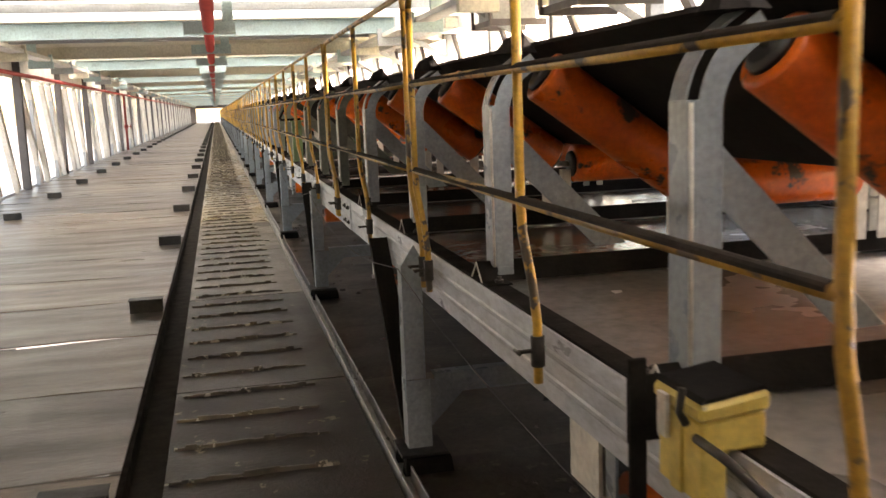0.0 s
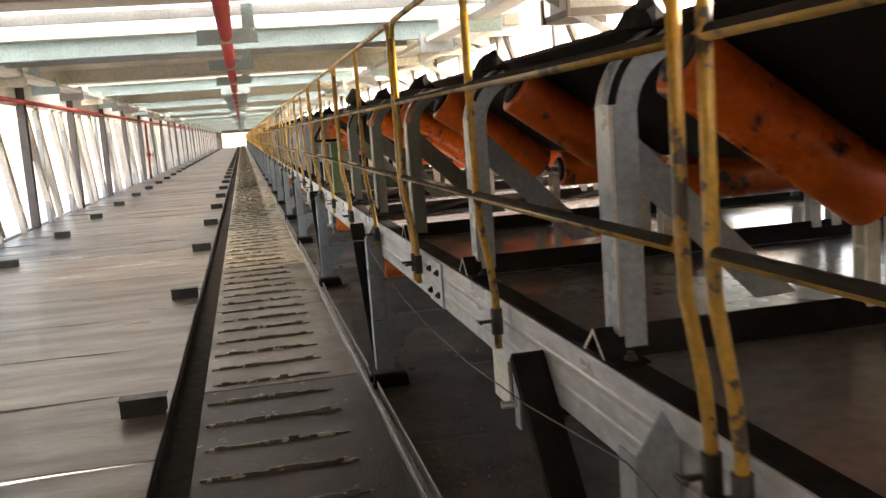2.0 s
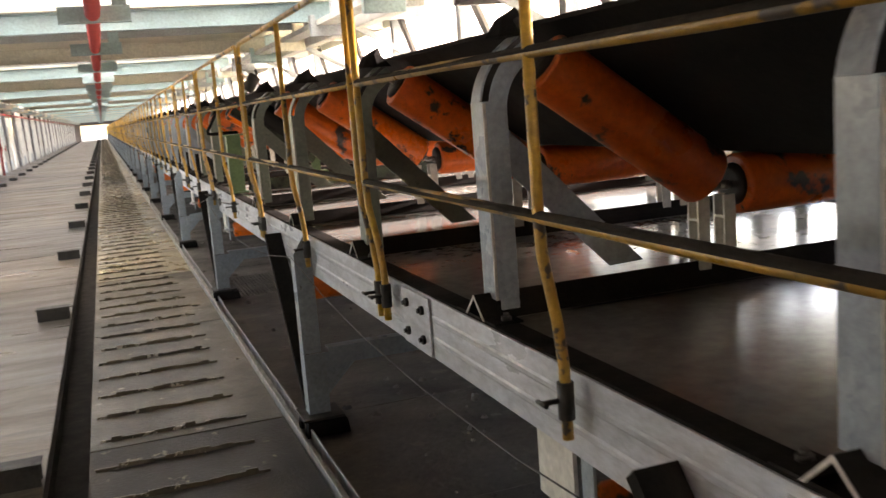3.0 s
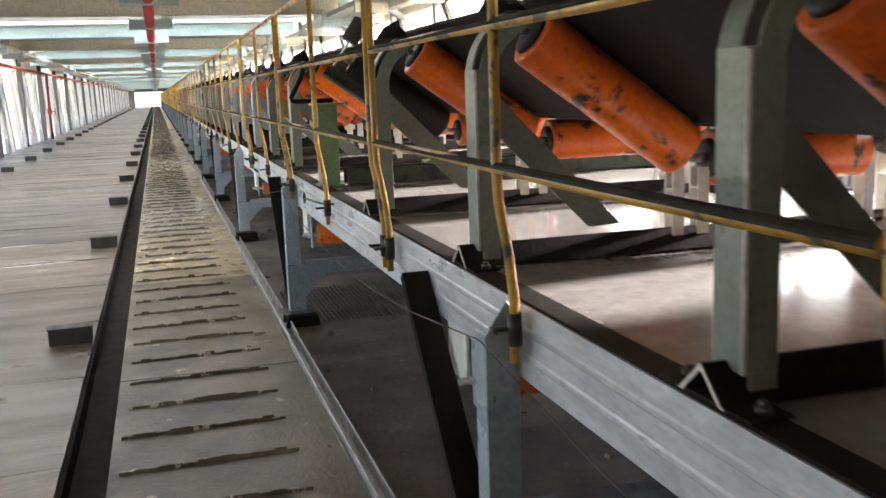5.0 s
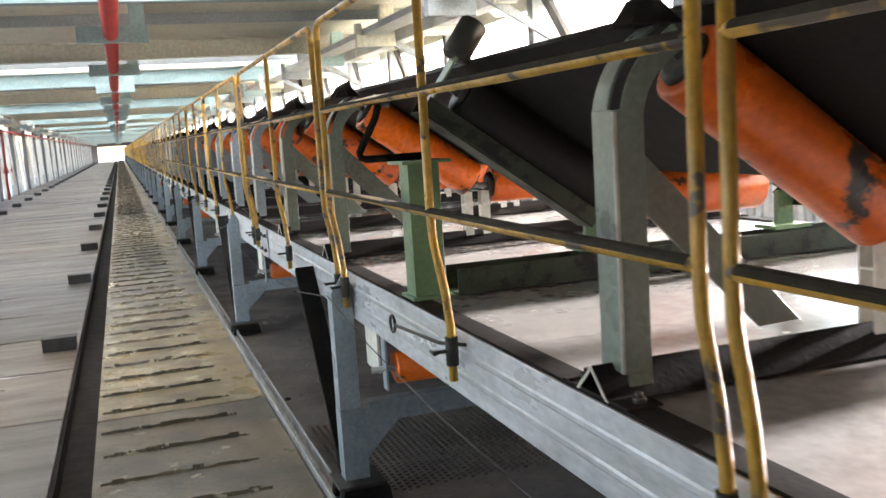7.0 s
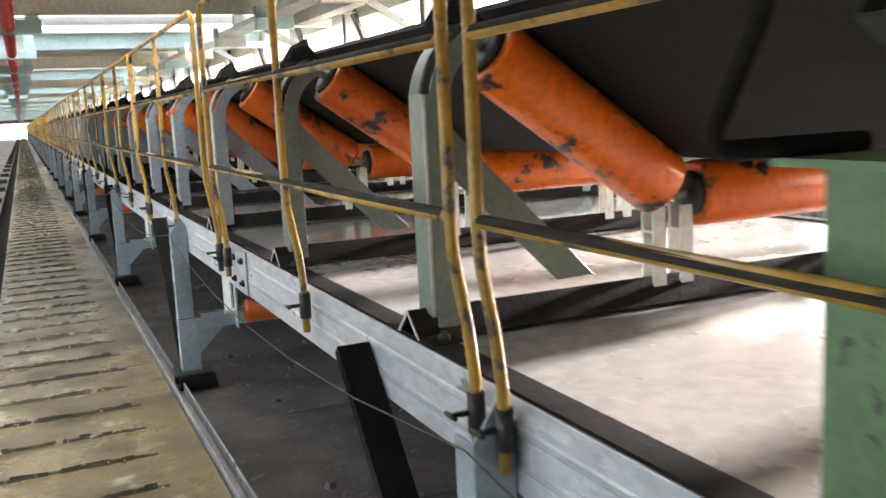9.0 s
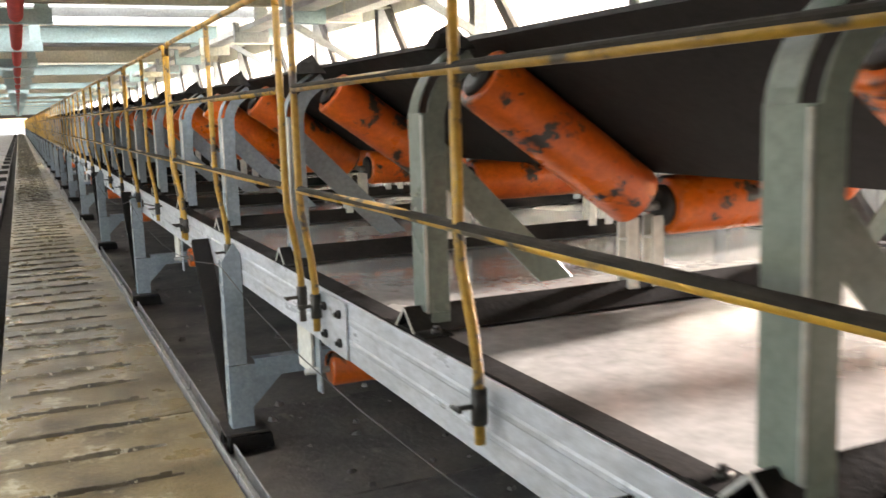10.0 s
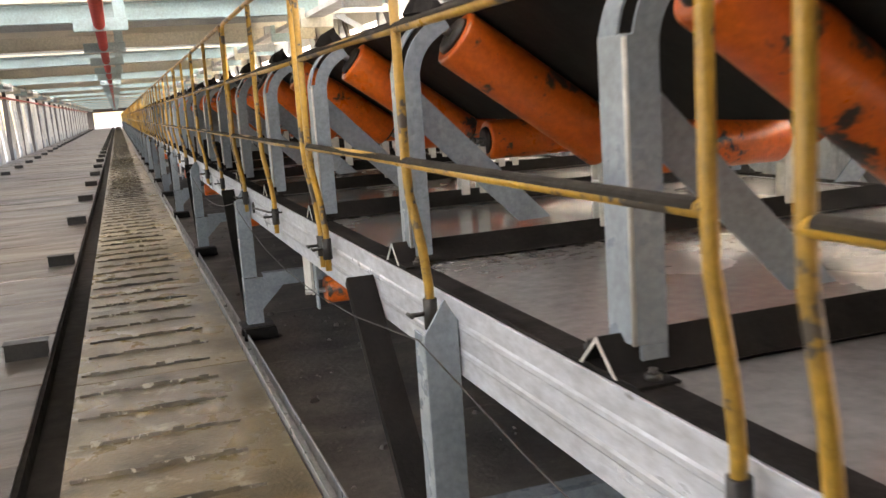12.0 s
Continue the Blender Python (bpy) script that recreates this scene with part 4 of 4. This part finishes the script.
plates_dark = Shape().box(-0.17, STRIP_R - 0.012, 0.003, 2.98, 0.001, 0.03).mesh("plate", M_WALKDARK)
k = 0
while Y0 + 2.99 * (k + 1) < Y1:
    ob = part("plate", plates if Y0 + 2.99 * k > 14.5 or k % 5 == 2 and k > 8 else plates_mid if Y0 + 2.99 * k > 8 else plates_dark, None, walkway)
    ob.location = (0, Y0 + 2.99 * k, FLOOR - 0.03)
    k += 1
cleats = []
for v in range(4):
    rnd = random.Random(10 + v)
    s = Shape()
    n = 14
    for i in range(n):
        a, b = -0.13 + 0.81 * i / n, -0.13 + 0.81 * (i + 1) / n
        d0, h = rnd.uniform(-0.006, 0.006), rnd.uniform(0.012, 0.028) * (0.55 if i in (0, n - 1) else 1.0)
        w = rnd.uniform(0.012, 0.02)
        s.prism([(-w + d0, 0), (-0.4 * w + d0, h), (0.5 * w + d0, h * 0.9), (w + d0, 0)], "x", a, b)
    cleats.append(s.mesh("cleat", M_CLEAT))
rest = Shape()
y, k = Y0 + 0.3, 0
while y < Y1:
    if k < 300:
        ob = part("cleat", cleats[(k * 5 + k // 4) % 4], None, walkway)
        ob.location = (random.uniform(-0.02, 0.02), y, FLOOR)
    else:
        rest.box(-0.13, 0.68, y - 0.015, y + 0.015, FLOOR, FLOOR + 0.018)
    y += 0.462
    k += 1
tagged(part("cleats", rest, M_CLEAT, walkway, "far cleats across the walkway"), kind="stuff")

# edge angle of the walkway, in lengths
seg = None
y = Y0
while y < Y1 - 3:
    if seg is None:
        seg = single("edge_channel", Shape().prism([(0, 0), (0.068, 0), (0.068, 0.082), (0.059, 0.082), (0.059, 0.01), (0.009, 0.01), (0.009, 0.074), (0, 0.074)], "y", 0.0, 3.06), M_STEEL,
                     "worn steel channel edging the walkway, bright along its two lips", "edge channel", "edge channels", at=(STRIP_R, y, FLOOR - 0.03), bevel=0.0015)
    else:
        copy_thing(seg, pose(STRIP_R + random.uniform(-0.005, 0.005), y, FLOOR - 0.03, 0, 0, random.uniform(-0.08, 0.08)))
    y += 3.07
under = tagged(new("floor_under_conveyor", Shape().box(STRIP_R + 0.0, WALL_R + 0.05, Y0, Y1, FLOOR - 0.1, FLOOR - 0.05).mesh("floor_under_conveyor", M_GROUND)), "dark coal-dusted floor under the conveyor", "floor", kind="structure")

slabs = []
for v in range(3):
    rnd = random.Random(30 + v)
    n = 6
    xs = [STRIP_R + 0.075 + (WALL_R - STRIP_R - 0.08) * i / n for i in range(n + 1)]
    s = Shape()
    top = [(x, yv + rnd.uniform(-0.006, 0.006), rnd.uniform(0, 0.014)) for x in xs for yv in (0.008, BW - 0.008)]
    f = [(2 * i, 2 * i + 2, 2 * i + 3, 2 * i + 1) for i in range(n)] + [(2 * i, 14 + 2 * i, 14 + 2 * i + 2, 2 * i + 2) for i in range(n)] + [(2 * i + 1, 2 * i + 3, 14 + 2 * i + 3, 14 + 2 * i + 1) for i in range(n)] + [(0, 1, 15, 14), (12, 26, 27, 13)]
    s.add(top + [(x, yv, -0.02) for x, yv, _ in top], f)
    slabs.append(s.mesh("board", M_GROUND))
k = 0
while Y0 + BW * (k + 1) < Y1:
    ob = part("board", slabs[(k * 5 + k // 3) % 3], None, under)
    ob.location = (0, Y0 + BW * k, FLOOR - 0.029)
    k += 1

# loose clods and dust heaps on the floor beneath the conveyor
crumbs, rnd = Shape(), random.Random(5)
for i in range(900):
    x, y, r = rnd.uniform(1.02, 2.4), rnd.uniform(-2, 34), 0.006 + 0.03 * rnd.random() ** 4
    z = FLOOR - 0.022
    ring = [(x + r * rnd.uniform(0.7, 1.2) * math.cos(a), y + r * rnd.uniform(0.7, 1.2) * math.sin(a), z) for a in (j * math.pi / 3 for j in range(6))]
    top = [(x + (px - x) * 0.55, y + (py - y) * 0.55, z + r * rnd.uniform(0.4, 0.9)) for px, py, _ in ring]
    crumbs.add(ring + top, [(j, (j + 1) % 6, 6 + (j + 1) % 6, 6 + j) for j in range(6)] + [(6, 7, 8, 9, 10, 11)])
single("coal_crumbs", crumbs, M_GROUND, "loose dark coal crumbs scattered on the floor", "coal crumbs", kind="stuff")
# raised tread pattern on one floor panel
tread = Shape()
for i in range(34):
    for j in range(28):
        x, y = 1.06 + 0.036 * i, 12.95 + 0.044 * j + (0.022 if i % 2 else 0)
        tread.box(x - 0.009, x + 0.009, y - 0.006, y + 0.006, FLOOR - 0.03, FLOOR - 0.013)
tagged(part("tread_pattern", tread, M_GROUND, under, "raised tread pattern on the floor plate"), kind="stuff")
